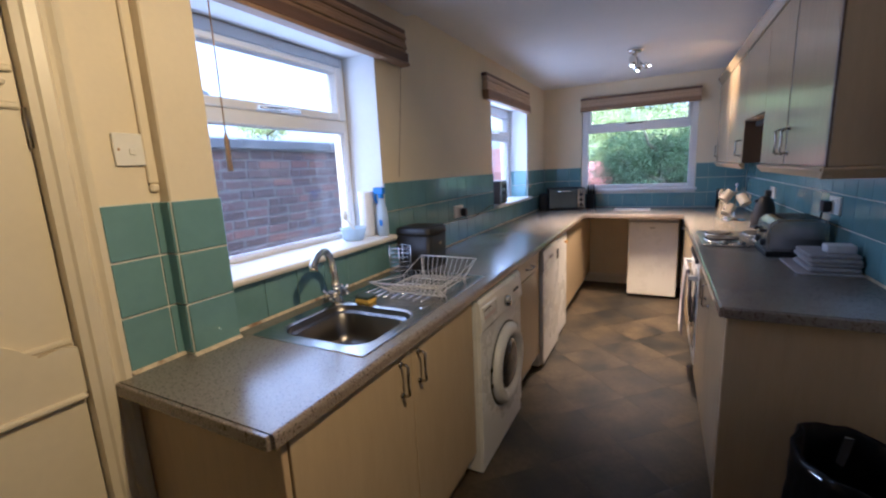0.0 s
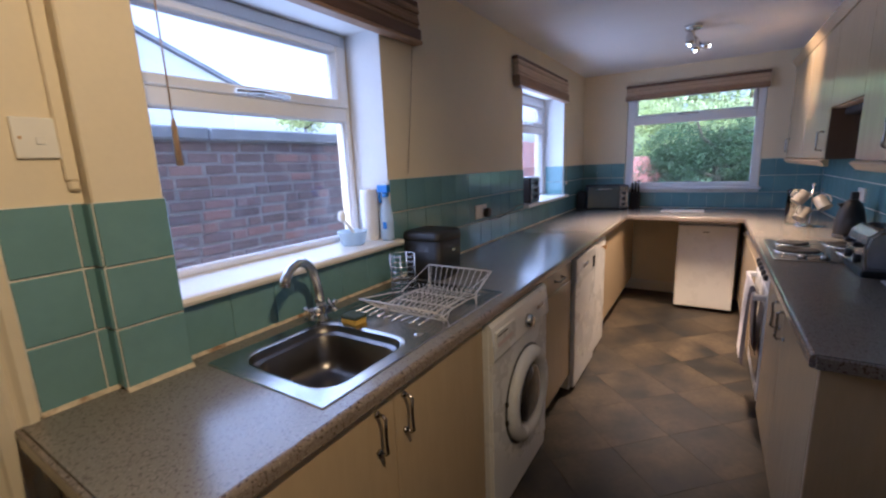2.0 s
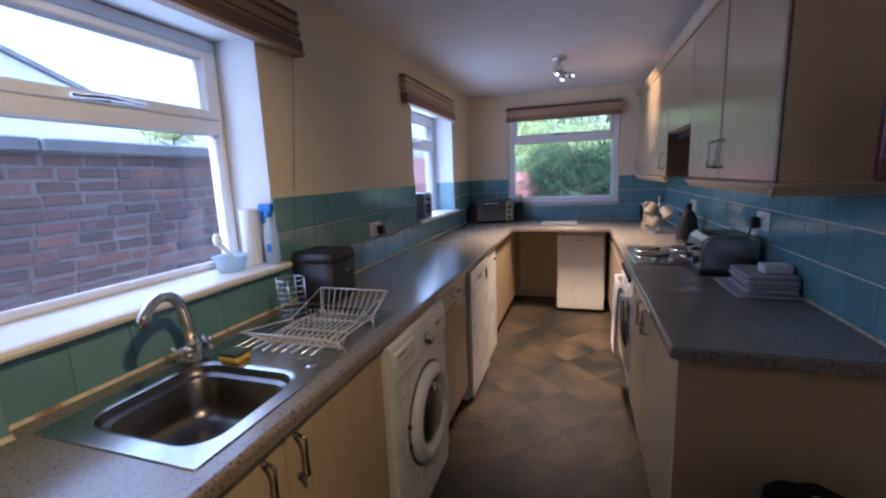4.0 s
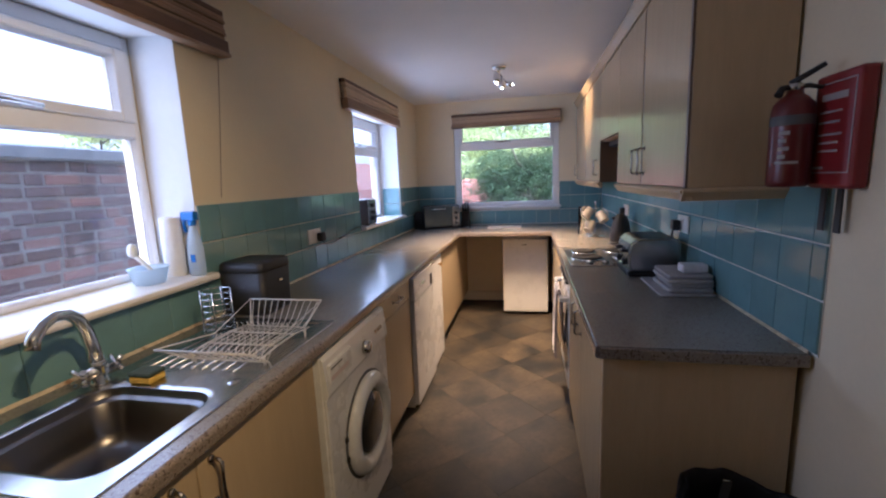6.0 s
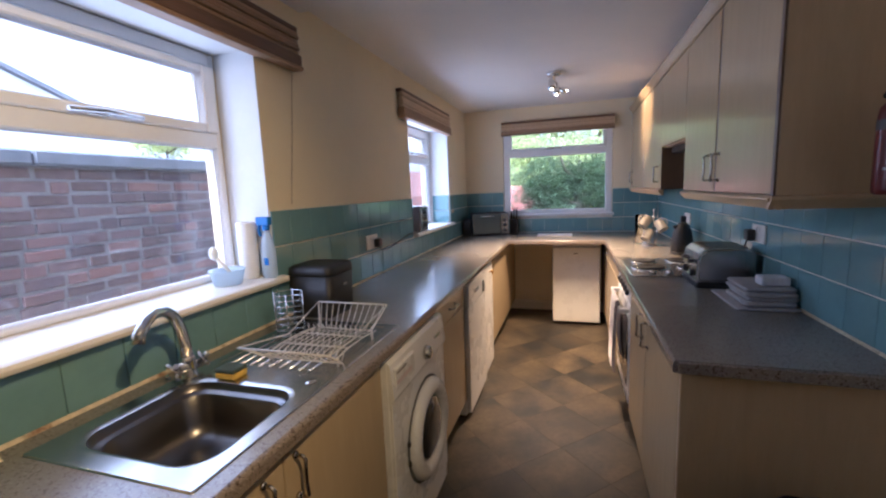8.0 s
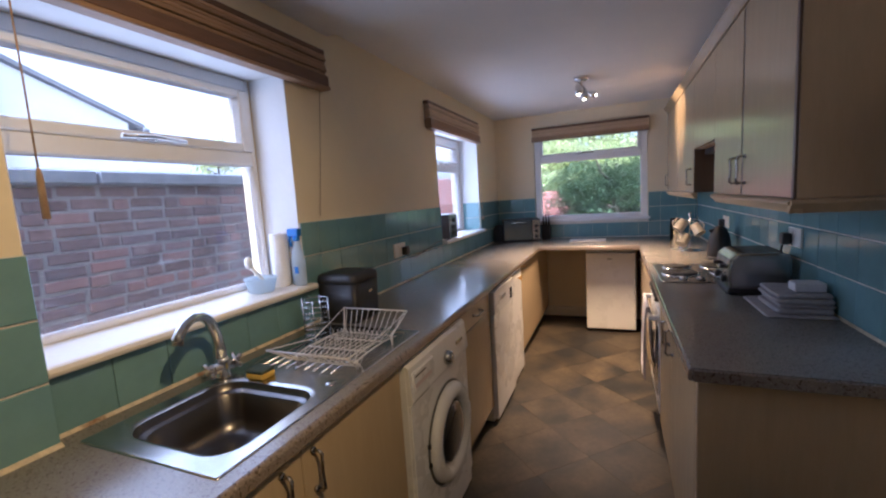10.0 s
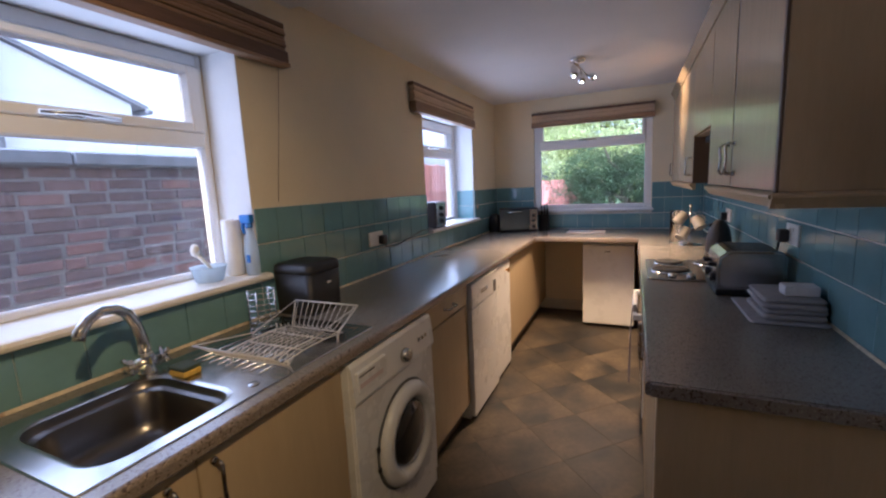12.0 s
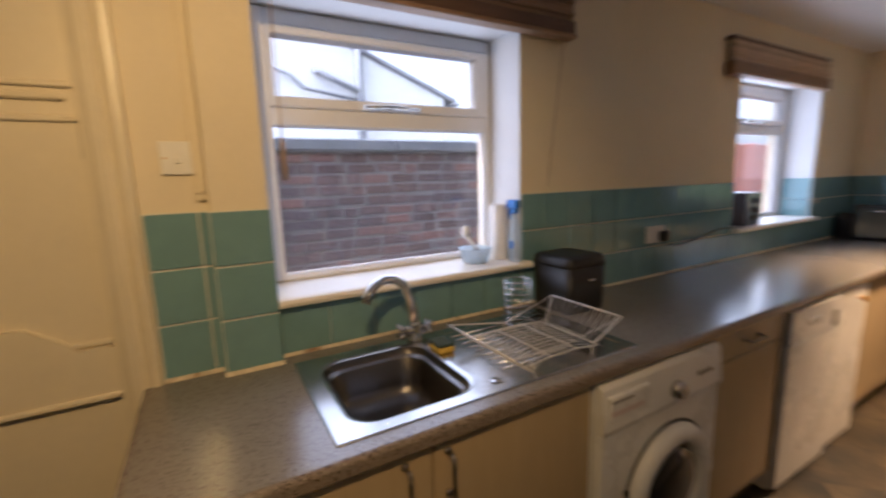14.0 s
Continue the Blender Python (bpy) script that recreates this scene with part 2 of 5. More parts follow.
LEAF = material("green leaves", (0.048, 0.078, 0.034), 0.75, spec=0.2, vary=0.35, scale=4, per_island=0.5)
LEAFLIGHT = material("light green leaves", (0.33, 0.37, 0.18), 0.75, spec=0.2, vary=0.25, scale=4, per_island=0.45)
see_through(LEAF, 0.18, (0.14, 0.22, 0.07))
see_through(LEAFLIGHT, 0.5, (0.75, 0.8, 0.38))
BARK = material("grey brown bark", (0.10, 0.075, 0.05), 0.9, vary=0.3, scale=10, bump=0.8)
FENCE = material("red painted fence board", (0.50, 0.20, 0.15), 0.8, vary=0.2, scale=6, stretch=(4, 4, 0.5), bump=0.3, per_piece=0.15)
BULB = glowing("lit lamp", (1.0, 0.78, 0.5), 9)
HOTPLATE = material("cast iron plate", (0.03, 0.028, 0.027), 0.6, vary=0.2, scale=30, bump=0.3)
DARKINSIDE = material("dark inside", (0.03, 0.028, 0.025), 0.8, vary=0.1)
RUBBER = material("grey rubber seal", (0.10, 0.10, 0.10), 0.6, vary=0.1)
BRASS = material("brass", (0.60, 0.36, 0.12), 0.3, 1.0, vary=0.1)
MARBLE = material("white board", (0.52, 0.51, 0.50), 0.3, vary=0.06, scale=8)

# ---- helpers for building ----
ORIGIN = {}


def thing(name, place, label="", category="", group="", kind=""):
    ob = new(name)
    ob.empty_display_size = 0.05
    ob.location = place
    ORIGIN[ob] = Vector(place)
    return tagged(ob, label, category, group, kind)


def part(name, bm, mat, parent=None, label="", smooth=False):
    """Links a bmesh built in the world's metres as one mesh, under parent if there is one."""
    me = bpy.data.meshes.new(name)
    if parent is not None:
        bmesh.ops.translate(bm, vec=-ORIGIN[parent], verts=bm.verts)
    bm.normal_update()
    if smooth:
        for f in bm.faces:
            f.smooth = True
    bm.to_mesh(me)
    bm.free()
    for m in (mat if isinstance(mat, (list, tuple)) else [mat]):
        me.materials.append(m)
    ob = new(name, me)
    if parent is not None:
        ob.parent = parent
        ORIGIN[ob] = ORIGIN[parent]
    else:
        ORIGIN[ob] = Vector((0, 0, 0))
    return tagged(ob, label)


def single(name, bm, mat, label, category, group="", kind="", smooth=False):
    """A thing that is one mesh; its origin lies at its foot."""
    lo = [min(v.co[i] for v in bm.verts) for i in range(3)]
    hi = [max(v.co[i] for v in bm.verts) for i in range(3)]
    at = Vector(((lo[0] + hi[0]) / 2, (lo[1] + hi[1]) / 2, lo[2]))
    bmesh.ops.translate(bm, vec=-at, verts=bm.verts)
    ob = part(name, bm, mat, None, label, smooth)
    ob.location = at
    ORIGIN[ob] = at
    return tagged(ob, label, category, group, kind)


def B():
    return bmesh.new()


def box(bm, x0, x1, y0, y1, z0, z1, bevel=0.0, seg=1, mat=0):
    vs = [bm.verts.new((x, y, z)) for x in (x0, x1) for y in (y0, y1) for z in (z0, z1)]
    fs = [bm.faces.new([vs[i] for i in q]) for q in ((0, 1, 3, 2), (4, 6, 7, 5), (0, 4, 5, 1), (2, 3, 7, 6), (0, 2, 6, 4), (1, 5, 7, 3))]
    for f in fs:
        f.material_index = mat
    if bevel:
        edges = list({e for f in fs for e in f.edges})
        bmesh.ops.bevel(bm, geom=edges, offset=bevel, segments=seg, affect="EDGES", profile=0.5)
    return bm


def tube(bm, pts, r, n=8, closed=False, caps=True, mat=0):
    """A round bar along points; r may be one radius or one per point."""
    pts = [Vector(p) for p in pts]
    rs = r if isinstance(r, (list, tuple)) else [r] * len(pts)
    count = len(pts)
    rings, side = [], None
    for i, p in enumerate(pts):
        a = pts[(i - 1) % count] if (closed or i > 0) else p
        b = pts[(i + 1) % count] if (closed or i < count - 1) else p
        t = (b - a).normalized()
        if side is None:
            side = t.orthogonal().normalized()
        side = (side - t * side.dot(t)).normalized()
        up = t.cross(side)
        rings.append([bm.verts.new(p + (side * math.cos(2 * math.pi * k / n) + up * math.sin(2 * math.pi * k / n)) * rs[i]) for k in range(n)])
    for i in range(count if closed else count - 1):
        u, v = rings[i], rings[(i + 1) % count]
        for k in range(n):
            f = bm.faces.new((u[k], u[(k + 1) % n], v[(k + 1) % n], v[k]))
            f.smooth, f.material_index = True, mat
    if caps and not closed:
        bm.faces.new(rings[0][::-1]).material_index = mat
        bm.faces.new(rings[-1]).material_index = mat
    return bm


def lathe(bm, profile, centre=(0, 0, 0), n=24, axis="z", mat=0):
    """Turns (radius, height) pairs round an axis through centre."""
    c = Vector(centre)
    rings = []
    for r, h in profile:
        ring = []
        for k in range(n):
            a = 2 * math.pi * k / n
            u, v = r * math.cos(a), r * math.sin(a)
            ring.append(bm.verts.new(c + Vector({"z": (u, v, h), "x": (h, u, v), "y": (v, h, u)}[axis])))
        rings.append(ring)
    for a, b in zip(rings, rings[1:]):
        for k in range(n):
            f = bm.faces.new((a[k], a[(k + 1) % n], b[(k + 1) % n], b[k]))
            f.smooth, f.material_index = True, mat
    bm.faces.new(rings[0][::-1]).material_index = mat
    bm.faces.new(rings[-1]).material_index = mat
    return bm


def prism(bm, outline, axis, a, b, mat=0):
    """Pulls a flat outline from a to b along an axis; outline pairs are the other two axes in order."""
    def at(p, h):
        return {"x": (h, p[0], p[1]), "y": (p[0], h, p[1]), "z": (p[0], p[1], h)}[axis]
    lo = [bm.verts.new(at(p, a)) for p in outline]
    hi = [bm.verts.new(at(p, b)) for p in outline]
    n = len(outline)
    faces = [bm.faces.new(lo), bm.faces.new(hi[::-1])]
    for k in range(n):
        faces.append(bm.faces.new((lo[k], hi[k], hi[(k + 1) % n], lo[(k + 1) % n])))
    for f in faces:
        f.material_index = mat
    bmesh.ops.recalc_face_normals(bm, faces=faces)
    return bm


def rounded(x0, x1, y0, y1, r, n=5):
    """The outline of a rectangle with round corners."""
    out = []
    for cx, cy, a0 in ((x1 - r, y1 - r, 0), (x0 + r, y1 - r, 90), (x0 + r, y0 + r, 180), (x1 - r, y0 + r, 270)):
        for k in range(n + 1):
            a = radians(a0 + 90 * k / n)
            out.append((cx + r * math.cos(a), cy + r * math.sin(a)))
    return out


def loft(bm, loops, cap_first=True, cap_last=True, mat=0, smooth=True):
    """Skins loops of equally many points."""
    rings = [[bm.verts.new(p) for p in loop] for loop in loops]
    n = len(rings[0])
    faces = []
    for a, b in zip(rings, rings[1:]):
        for k in range(n):
            f = bm.faces.new((a[k], a[(k + 1) % n], b[(k + 1) % n], b[k]))
            f.smooth = smooth
            faces.append(f)
    if cap_first:
        faces.append(bm.faces.new(rings[0][::-1]))
    if cap_last:
        faces.append(bm.faces.new(rings[-1]))
    for f in faces:
        f.material_index = mat
    return bm


def piece_mesh(name, sx, sy, sz, bevel, mat):
    """A shared bevelled block centred on its origin."""
    bm = box(B(), -sx / 2, sx / 2, -sy / 2, sy / 2, -sz / 2, sz / 2, bevel)
    me = bpy.data.meshes.new(name)
    bm.to_mesh(me)
    bm.free()
    me.materials.append(mat)
    return me


def piece(name, me, parent, place, turn=0.0):
    ob = new(name, me)
    ob.parent = parent
    ob.location = Vector(place) - ORIGIN[parent]
    ob.rotation_euler = (0, 0, turn)
    return ob

# ---- the room ----
CEIL, TOP = 2.28, 0.90
FAR, RIGHT, BACK = 6.60, 2.053, -0.9
DOOR = (1.00, 1.84, 0.0, 1.98)
WIN1 = (2.2355, 3.19, 1.060, 1.995)
WIN2 = (4.80, 5.86, 1.060, 1.995)
WINF = (0.44, 1.60, 1.085, 2.06)


def wall(name, axis, inner, outer, a, b, z0, z1, openings, mat, label):
    """A wall with real openings; axis is the way it runs."""
    bm = B()
    cuts = sorted({a, b, *[o[0] for o in openings], *[o[1] for o in openings]})
    for u, v in zip(cuts, cuts[1:]):
        z = z0
        here = sorted([o for o in openings if o[0] <= u and o[1] >= v], key=lambda o: o[2])
        spans = []
        for o in here:
            if o[2] > z:
                spans.append((z, o[2]))
            z = o[3]
        spans.append((z, z1))
        for p, q in spans:
            lo, hi = min(inner, outer), max(inner, outer)
            if axis == "y":
                box(bm, lo, hi, u, v, p, q)
            else:
                box(bm, u, v, lo, hi, p, q)
    return tagged(part(name, bm, mat), label, "wall", kind="structure")


wall_left = wall("wall_left", "y", 0.0, -0.30, BACK, FAR + 0.30, 0.0, 2.7, [DOOR, WIN1, WIN2], PAINT, "cream painted plaster wall with two windows and a door")
wall_far = wall("wall_far", "x", FAR, FAR + 0.30, 0.0, RIGHT, 0.0, 2.6, [WINF], PAINT, "cream painted end wall with a garden window")
wall_right = wall("wall_right", "y", RIGHT, RIGHT + 0.30, BACK, FAR + 0.30, 0.0, 2.7, [], PAINT, "cream painted plaster wall behind the wall cabinets")
wall_back = wall("wall_back", "x", BACK, BACK - 0.30, -0.30, RIGHT + 0.30, 0.0, 2.6, [], PAINT, "plain cream painted wall")
pier = tagged(part("wall_pier", box(B(), 0.0, 0.048, 2.085, 2.235, 0.0, 2.25, 0.004), PAINT), "narrow cream plaster pier beside the window", "wall", kind="structure")
bm = B()
box(bm, -0.30, RIGHT + 0.30, 3.52, FAR + 0.30, CEIL, CEIL + 0.15)
box(bm, -0.30, RIGHT + 0.30, BACK - 0.3, 3.52, CEIL - 0.035, CEIL + 0.15)
ceiling = tagged(part("ceiling", bm, CEILING), "white painted plaster ceiling with a shallow step", "ceiling", kind="structure")
floor = tagged(part("floor", box(B(), 0.0, RIGHT, BACK, FAR, -0.12, -0.004), FLOORJOINT), "stone effect vinyl floor laid in diamonds", "floor", kind="structure")
bm = B()
prism(bm, [(FAR, 0.0), (FAR - 0.018, 0.0), (FAR - 0.018, 0.085), (FAR - 0.010, 0.105), (FAR, 0.11)], "x", 0.002, RIGHT - 0.002)
tagged(part("skirting_far", bm, SKIRT), "cream painted skirting board", "skirting", kind="structure")
bm = B()
prism(bm, [(RIGHT, 0.0), (RIGHT - 0.018, 0.0), (RIGHT - 0.018, 0.085), (RIGHT - 0.010, 0.105), (RIGHT, 0.11)], "y", BACK, 3.07)
tagged(part("skirting_right", bm, SKIRT), "cream painted skirting board", "skirting", kind="structure")


# ---- windows ----
def side_window(name, opening, label, fan):
    """A plastic window with a top fanlight in the left wall; glass lies 0.215 m behind the wall's face."""
    y0, y1, z0, z1 = opening
    w = thing(name, (-0.2, (y0 + y1) / 2, z0), label, "window", kind="structure")
    xi, xo = -0.195, -0.255
    f = 0.055
    ya, yb = y0 + 0.065, y1 - 0.028
    bm = B()
    box(bm, xo, xi, y0 + 0.004, ya, z0 + 0.03, z1 - 0.004, 0.006)
    box(bm, xo, xi, yb, y1 - 0.004, z0 + 0.03, z1 - 0.004, 0.006)
    box(bm, xo, xi, ya, yb, z0 + 0.03, z0 + 0.052, 0.006)
    box(bm, xo, xi, ya, yb, z1 - f, z1 - 0.004, 0.006)
    box(bm, xo, xi + 0.004, ya, yb, fan - 0.035, fan + 0.025, 0.006)
    frame_ob = part("window_frame", bm, UPVC, w, "white plastic window frame")
    bm = B()
    g = 0.03
    fa, fb = ya + 0.015, yb - 0.052
    for a, b, c, d in ((ya, fa, fan + 0.025, z1 - f), (fb, yb, fan + 0.025, z1 - f)):
        box(bm, xo + 0.006, xi + 0.012, a, b, c, d, 0.005)
    box(bm, xo + 0.006, xi + 0.012, fa, fb, fan + 0.025, fan + 0.06, 0.005)
    box(bm, xo + 0.006, xi + 0.012, fa, fb, z1 - f - g, z1 - f, 0.005)
    part("fanlight_frame", bm, UPVC, w, "white opening fanlight frame")
    bm = box(B(), -0.228, -0.222, ya, yb, z0 + 0.052, fan - 0.035)
    pane = part("pane", bm, GLASS, w)
    pane.visible_shadow = False
    bm = box(B(), -0.228, -0.222, fa, fb, fan + 0.06, z1 - f - g)
    pane = part("pane", bm, GLASS, w)
    pane.visible_shadow = False
    mid = (y0 + y1) / 2
    bm = B()
    box(bm, xi + 0.010, xi + 0.022, mid - 0.05, mid + 0.02, fan + 0.028, fan + 0.05, 0.003)
    tube(bm, [(xi + 0.028, mid - 0.10, fan + 0.036), (xi + 0.032, mid, fan + 0.042), (xi + 0.028, mid + 0.12, fan + 0.036)], 0.007, 8)
    part("window_handle", bm, STEEL, w, "grey metal fanlight stay")
    bm = B()
    box(bm, -0.1945, -0.001, y0, y0 + 0.004, z0 + 0.03, z1)
    box(bm, -0.1945, -0.001, y1 - 0.004, y1, z0 + 0.03, z1)
    box(bm, -0.1945, -0.001, y0 + 0.004, y1 - 0.004, z1 - 0.004, z1)
    part("reveal_lining", bm, REVEAL, w, "white painted plaster reveal")
    bm = B()
    prism(bm, [(-0.255, z0), (0.035, z0), (0.048, z0 + 0.006), (0.052, z0 + 0.016), (0.047, z0 + 0.026), (0.035, z0 + 0.03), (-0.255, z0 + 0.03)], "y", y0 + 0.0025, y1 - 0.0025)
    prism(bm, [(0.009, z0), (0.035, z0), (0.048, z0 + 0.006), (0.052, z0 + 0.016), (0.047, z0 + 0.026), (0.035, z0 + 0.03), (0.009, z0 + 0.03)], "y", y1 - 0.0025, y1 + 0.026)
    part("window_sill", bm, SILLPAINT, w, "cream painted sill board with a rounded nose")
    return w


side_window("window_1", WIN1, "white plastic window with a fanlight over the sink", 1.657)
side_window("window_2", WIN2, "white plastic window with a fanlight beside the end wall", 1.71)

x0, x1, z0, z1 = WINF
w = thing("window_3", (1.0, FAR, z0), "white plastic window with a fanlight onto the garden", "window", kind="structure")
ya, yb, f, fan = FAR + 0.012, FAR + 0.075, 0.068, 1.785
bm = B()
box(bm, x0 + 0.003, x0 + f, ya, yb, z0 + 0.025, z1 - 0.003, 0.006)
box(bm, x1 - f, x1 - 0.003, ya, yb, z0 + 0.025, z1 - 0.003, 0.006)
box(bm, x0 + f, x1 - f, ya, yb, z0 + 0.025, z0 + 0.07, 0.006)
box(bm, x0 + f, x1 - f, ya, yb, z1 - f, z1 - 0.003, 0.006)
box(bm, x0 + f, x1 - f, ya - 0.004, yb, fan - 0.042, fan + 0.03, 0.006)
part("window_frame", bm, UPVC, w, "white plastic window frame")
bm = B()
box(bm, x0 + f, x0 + f + 0.03, ya - 0.01, yb - 0.006, fan + 0.03, z1 - f, 0.005)
box(bm, x1 - f - 0.03, x1 - f, ya - 0.01, yb - 0.006, fan + 0.03, z1 - f, 0.005)
box(bm, x0 + f + 0.03, x1 - f - 0.03, ya - 0.01, yb - 0.006, fan + 0.03, fan + 0.055, 0.005)
part("fanlight_frame", bm, UPVC, w, "white opening fanlight frame")
for a, b in ((z0 + 0.07, fan - 0.042), (fan + 0.055, z1 - f)):
    pane = part("pane", box(B(), x0 + f, x1 - f, FAR + 0.042, FAR + 0.048, a, b), GLASS, w)
    pane.visible_shadow = False
bm = box(B(), 0.93, 1.0, ya - 0.022, ya - 0.010, fan + 0.03, fan + 0.05, 0.003)
tube(bm, [(0.90, ya - 0.03, fan + 0.036), (0.97, ya - 0.034, fan + 0.042), (1.08, ya - 0.03, fan + 0.036)], 0.006, 8)
part("window_handle", bm, STEEL, w, "dark metal fanlight stay")
part("window_sill", box(B(), x0 - 0.02, x1 + 0.02, FAR - 0.045, FAR + 0.075, z0, z0 + 0.025, 0.006, 2), UPVC, w, "white sill board")

# ---- interior door ----
d = thing("door_1", (0.0, 1.42, 0.0), "closed cream painted panel door with ledged mouldings", "door", kind="structure")
bm = box(B(), -0.062, -0.022, DOOR[0] + 0.004, DOOR[1] - 0.006, 0.006, 1.965, 0.002)
part("door_leaf", bm, GLOSS, d)
for a, b, name in ((1.67, 1.955, "top_panel"), (1.03, 1.607, "middle_panel"), (0.12, 0.895, "bottom_panel")):
    bm = B()
    y0, y1 = 1.10, 1.83
    m = 0.016
    box(bm, -0.022, -0.012, y0, y1, a, a + m, 0.004)
    box(bm, -0.022, -0.012, y0, y1, b - m, b, 0.004)
    box(bm, -0.022, -0.012, y0, y0 + m, a + m, b - m, 0.004)
    part(name, bm, GLOSS, d, "raised cream moulding")
bm = B()
prism(bm, [(1.05, 0.9), (1.834, 0.9), (1.834, 1.02), (1.80, 1.03), (1.76, 1.022), (1.72, 1.06), (1.66, 1.10), (1.05, 1.11)], "x", -0.022, -0.006)
part("lock_rail", bm, GLOSS, d, "shaped cream lock rail")
part("drip_ledge", box(B(), -0.022, 0.004, 1.05, 1.832, 0.885, 0.90, 0.004), GLOSS, d, "projecting ledge moulding")
bm = box(B(), -0.022, -0.010, 1.05, 1.813, 1.640, 1.658, 0.005)
part("ledge", bm, GLOSS, d)
bm = B()
for z in (1.55, 0.35):
    tube(bm, [(-0.012, 1.836, z - 0.045), (-0.012, 1.836, z + 0.045)], 0.006, 8)
part("hinge", bm, STEEL, d, "painted steel hinge")
bm = B()
for y, s in ((DOOR[1], 1), (DOOR[0], -1)):
    prism(bm, [(-0.08, y - s * 0.004), (0.012, y - s * 0.004), (0.016, y + s * 0.012), (0.022, y + s * 0.018), (0.024, y + s * 0.040), (0.015, y + s * 0.050), (0.018, y + s * 0.058), (0.026, y + s * 0.068), (0.024, y + s * 0.084), (0.002, y + s * 0.088), (0.002, y + s * 0.0), (-0.08, y + s * 0.0)], "z", 0.0, 1.98)
prism(bm, [(DOOR[0] - 0.088, 1.976), (DOOR[1] + 0.088, 1.976), (DOOR[1] + 0.088, 2.06), (DOOR[0] - 0.088, 2.06)], "x", 0.002, 0.026)
tagged(part("architrave", bm, GLOSS), "cream gloss moulded door surround", "architrave", kind="structure")
bm = box(B(), -0.30, -0.10, DOOR[0] - 0.02, DOOR[1] + 0.02, 0.0, 2.0)
tagged(part("door_backing", bm, DARKINSIDE), "dark passage behind the closed door", "wall", kind="structure")


# ---- fitted units ----
def bow_handle(parent, x, y, z, size, way, out):
    """A metal bow handle on two feet; way is the axis along which it lies, out the direction that it stands off."""
    h = size / 2
    ox = 0.030 * out
    prof = [(-h, 0.0), (-h, 0.75), (-h * 0.86, 1.0), (-h * 0.4, 0.93), (0, 0.9), (h * 0.4, 0.93), (h * 0.86, 1.0), (h, 0.75), (h, 0.0)]
    pts = [((x + ox * q, y, z + p) if way == "z" else (x + ox * q, y + p, z)) for p, q in prof]
    bm = tube(B(), pts, 0.0048, 8)
    for s in (-h, h):
        c = (x + 0.002 * out, y, z + s) if way == "z" else (x + 0.002 * out, y + s, z)
        lathe(bm, [(0.009, -0.002), (0.009, 0.004), (0.006, 0.006)], c, 10, "x")
    return part("handle", bm, HANDLE, parent, "dark nickel bow handle")


def base_unit(label, x_back, x_front, y0, y1, splits, handles, drawer=None, out=1, end=None, z1=0.862, body_top=None):
    """A floor cabinet: body, plinth, doors with gaps between them, and handles."""
    u = thing("base_cabinet", ((x_back + x_front) / 2, (y0 + y1) / 2, 0.0), label, "cabinet", group="fitted kitchen units")
    xb, xf = (x_back, x_front - 0.022 * out)
    part("body", box(B(), min(xb, xf), max(xb, xf), y0 + 0.001, y1 - 0.001, 0.12, body_top or z1), ENDPANEL, u, "maple effect carcass")
    xp = x_front - 0.06 * out
    part("plinth", box(B(), min(xp, xp - 0.018 * out), max(xp, xp - 0.018 * out), y0 + 0.001, y1 - 0.001, 0.0, 0.12), PLINTH, u, "brown plinth board")
    edges = [y0, *splits, y1]
    top = z1 - 0.004
    for i, (a, b) in enumerate(zip(edges, edges[1:])):
        zt = top
        if drawer:
            bm = box(B(), min(xf, x_front), max(xf, x_front), a + 0.002, b - 0.002, drawer + 0.003, top, 0.002)
            dr = part("drawer_front", bm, DOORS, u, "pale maple drawer front")
            bow_handle(dr, x_front, (a + b) / 2, (drawer + top) / 2, 0.11, "y", out)
            zt = drawer - 0.002
        bm = box(B(), min(xf + 0.001 * out, x_front), max(xf + 0.001 * out, x_front), a + 0.002, b - 0.002, 0.125, zt, 0.002)
        dd = part("door", bm, DOORS, u, "pale maple effect door")
        if i < len(handles) and handles[i] is not None:
            bow_handle(dd, x_front, handles[i], zt - 0.085, 0.105, "z", out)
    if end is not None:
        xa, xc = min(x_back, x_front), max(x_back, x_front)
        part("end_panel", box(B(), xa, xc - 0.006 if out > 0 else xc, end - 0.018, end, 0.0, z1, 0.002), ENDPANEL, u, "maple effect end panel")
    return u


LX, RX = 0.578, 1.504
base_unit("pale maple two-door cabinet under the sink", 0.02, LX, 1.945, 2.960, [2.457], [2.388, 2.495], end=1.945, body_top=0.70)
base_unit("pale maple cabinet with a drawer beside the washing machine", 0.02, LX - 0.005, 3.585, 4.118, [], [None], drawer=0.735)
base_unit("pale maple corner cabinet beside the white machines", 0.02, LX - 0.02, 5.022, FAR - 0.02, [], [None])
base_unit("pale maple two-door cabinet at the end of the run", RIGHT - 0.02, RX, 3.095, 4.195, [3.70], [3.63, 3.76], out=-1, end=3.095)
base_unit("pale maple cabinet with a drawer beside the oven", RIGHT - 0.02, RX, 4.81, FAR - 0.02, [], [None], drawer=0.735, out=-1)

